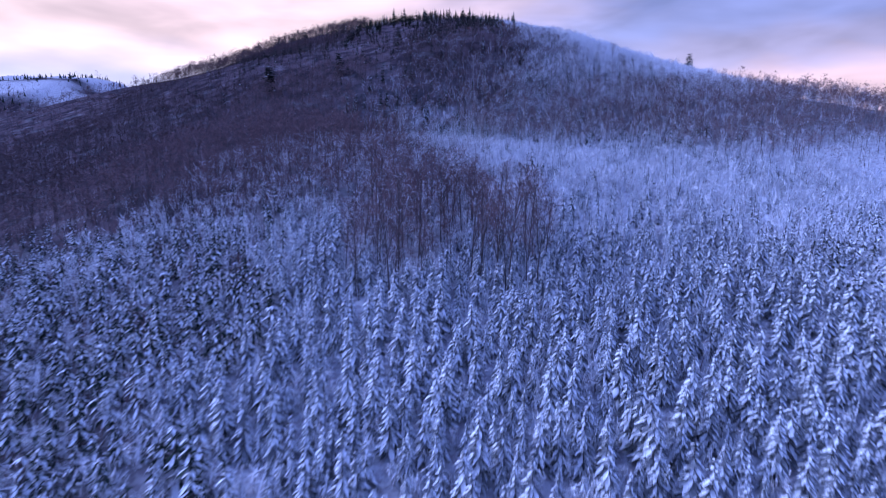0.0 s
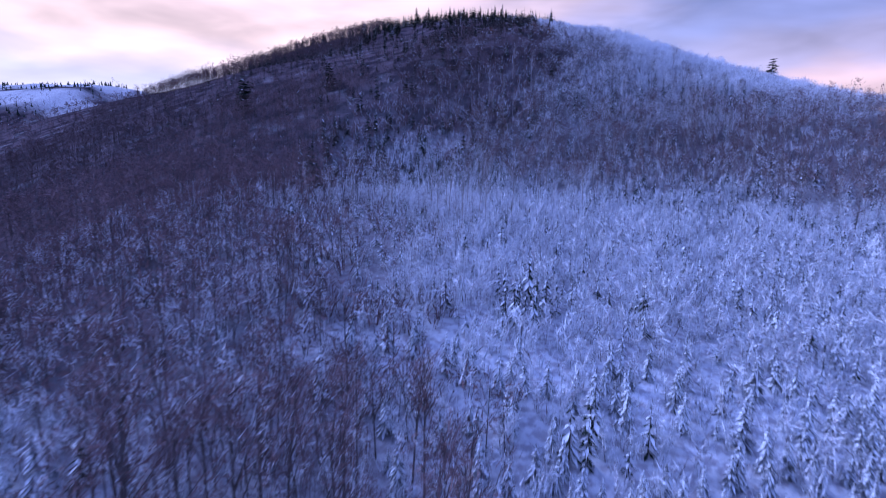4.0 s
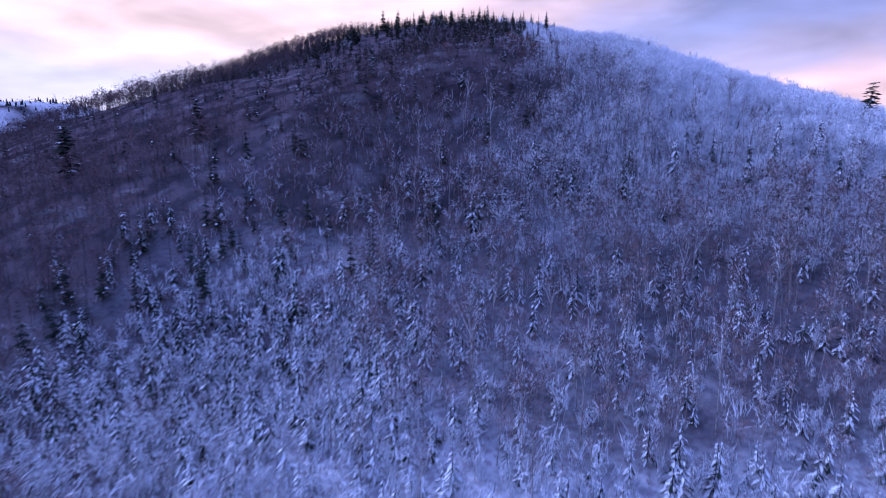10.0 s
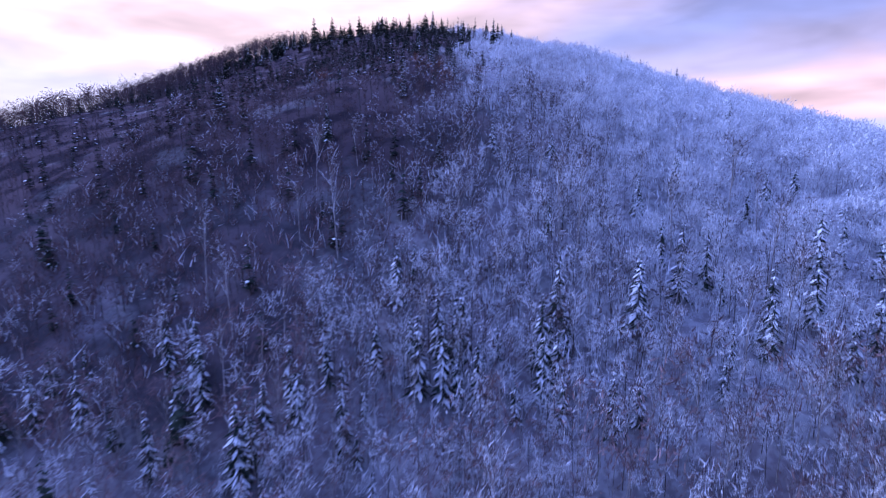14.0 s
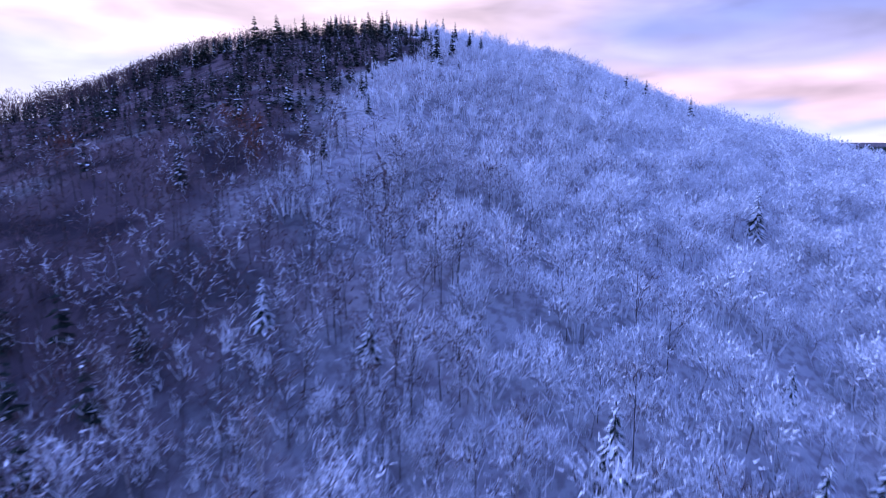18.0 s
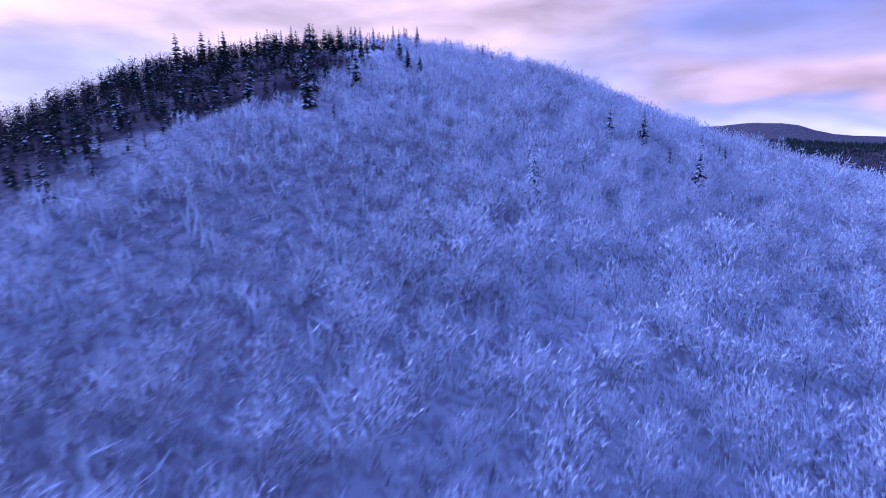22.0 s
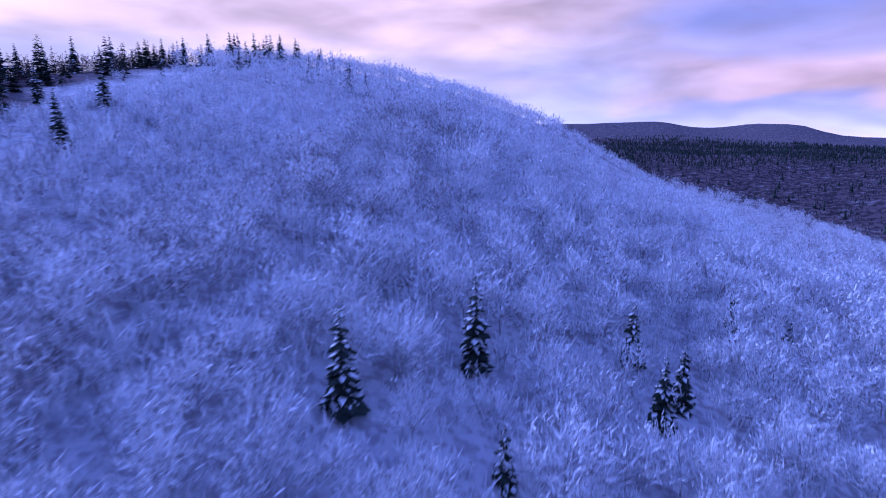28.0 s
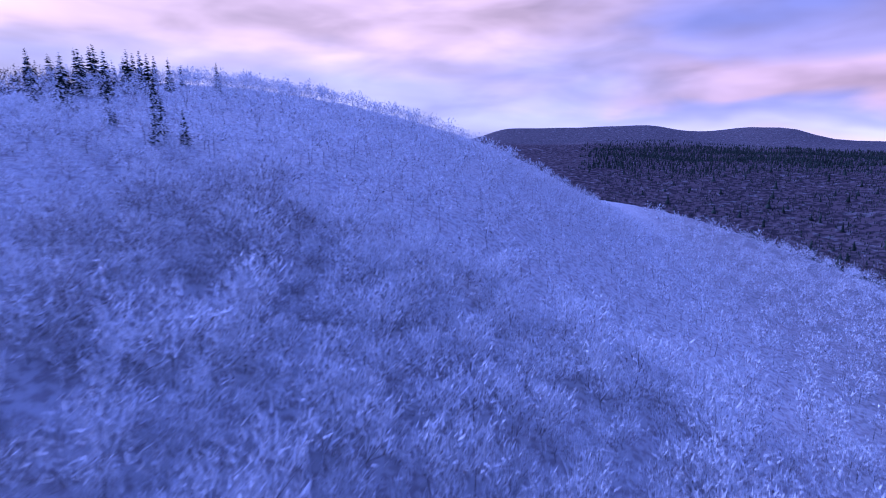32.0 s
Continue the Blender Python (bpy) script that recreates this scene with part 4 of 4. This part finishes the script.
# ---------------------------------------------------------------- woods round about
around_kinds = [hardwood(rs(450 + k), 8.0, 4, 4, 2.6, 0.3, 0.3, 1.3, 0.45) for k in range(4)]
around = scatter(55, -380, 420, -160, 640, 16.0, lambda x, y: 0.75 * np.where((in_sight(x, y) & (x > -300) & (y < 640)), 0, 1), (0.6, 1.1), 4)
west_kinds = [hardwood(rs(460 + k), 8.0, 5, 5, 2.6, 0.0, 0.3, 1.3, 0.4) for k in range(4)]
west_far = scatter(57, -480, -190, 160, 620, 8.2, lambda x, y: 0.9 * step(-95, -115, from_ridge(x, y)), (0.6, 1.1), 4)
planted("west_woods", "bare brown woods on the far west foot of the hill", "bare trees", west_kinds, [M_BARK, M_BROWN, M_FROST], open_view(west_far, 0.0))
planted("outer_woods", "bare woods round the foot of the hill", "woods", around_kinds, DEC, around)

# ---------------------------------------------------------------- the woods of the valley and the far slopes
spires = [spire(rs(430 + k), 7.0, 1.7) for k in range(5)]


def valley(x, y):
    r = np.hypot(x - HILL[0], y - HILL[1])
    return step(330, 520, r) * (x > 120) * (x < 0.75 * y + 60)


w1 = scatter(51, 150, 1000, 560, 1720, 5.4, lambda x, y: valley(x, y) * (0.3 + 0.65 * step(0.0, 0.5, wavy(x, y, 80, 61) + 0.5 * wavy(x, y, 27, 65))) * (1 - clearing(x, y)), (0.18, 0.75), 5)
w5 = scatter(58, 250, 1300, 700, 1750, 40.0, lambda x, y: 0.5 * valley(x, y), (1.2, 2.4), 5)
w2 = scatter(52, 200, 1900, 1650, 2700, 17.0, lambda x, y: valley(x, y) * (0.35 + 0.5 * step(-0.2, 0.4, wavy(x, y, 300, 62))), (0.8, 1.5), 5)
w4 = scatter(56, 80, 1500, 1620, 2460, 11.0, lambda x, y: 0.9 * tongue(x, y) * (1 - clearing(x, y)), (0.6, 1.9), 5)


def hedge_lines(x, y):
    """Rows of trees along the top and the foot of the far west ridge, and some on its fields."""
    d = from_ridge(x, y)
    return 0.95 * np.exp(-(d / 9) ** 2) + 0.95 * np.exp(-((d + 58 + 8 * wavy(x, y, 90, 75)) / 8) ** 2) + 0.12 * step(0.3, 0.7, wavy(x, y, 120, 64)) + 0.6 * step(-105, -125, d) * step(-260, -220, d)


w3 = scatter(53, -1150, -350, 480, 930, 7.0, hedge_lines, (0.3, 0.8), 5)
planted("valley_conifers", "dark conifer woods on the valley floor", "far woods", spires, CON, open_view(np.concatenate([w1, w2, w4, w5]), 0.0))
planted("ridge_hedges", "rows of dark trees along a far snowy ridge", "far woods", spires, CON, open_view(w3, 0.0))
clump_kinds = [hardwood(rs(440 + k), 7.0, 5, 7, 3.0, 0.15, 0.25, 1.5, 0.4) for k in range(4)]
c1 = scatter(54, 150, 700, 380, 1200, 9.5, lambda x, y: 0.55 * valley(x, y), (0.7, 1.3), 4)
planted("valley_hardwood", "far bare hardwood in the valley with some snow", "far woods", clump_kinds, DEC, open_view(c1, 0.0))
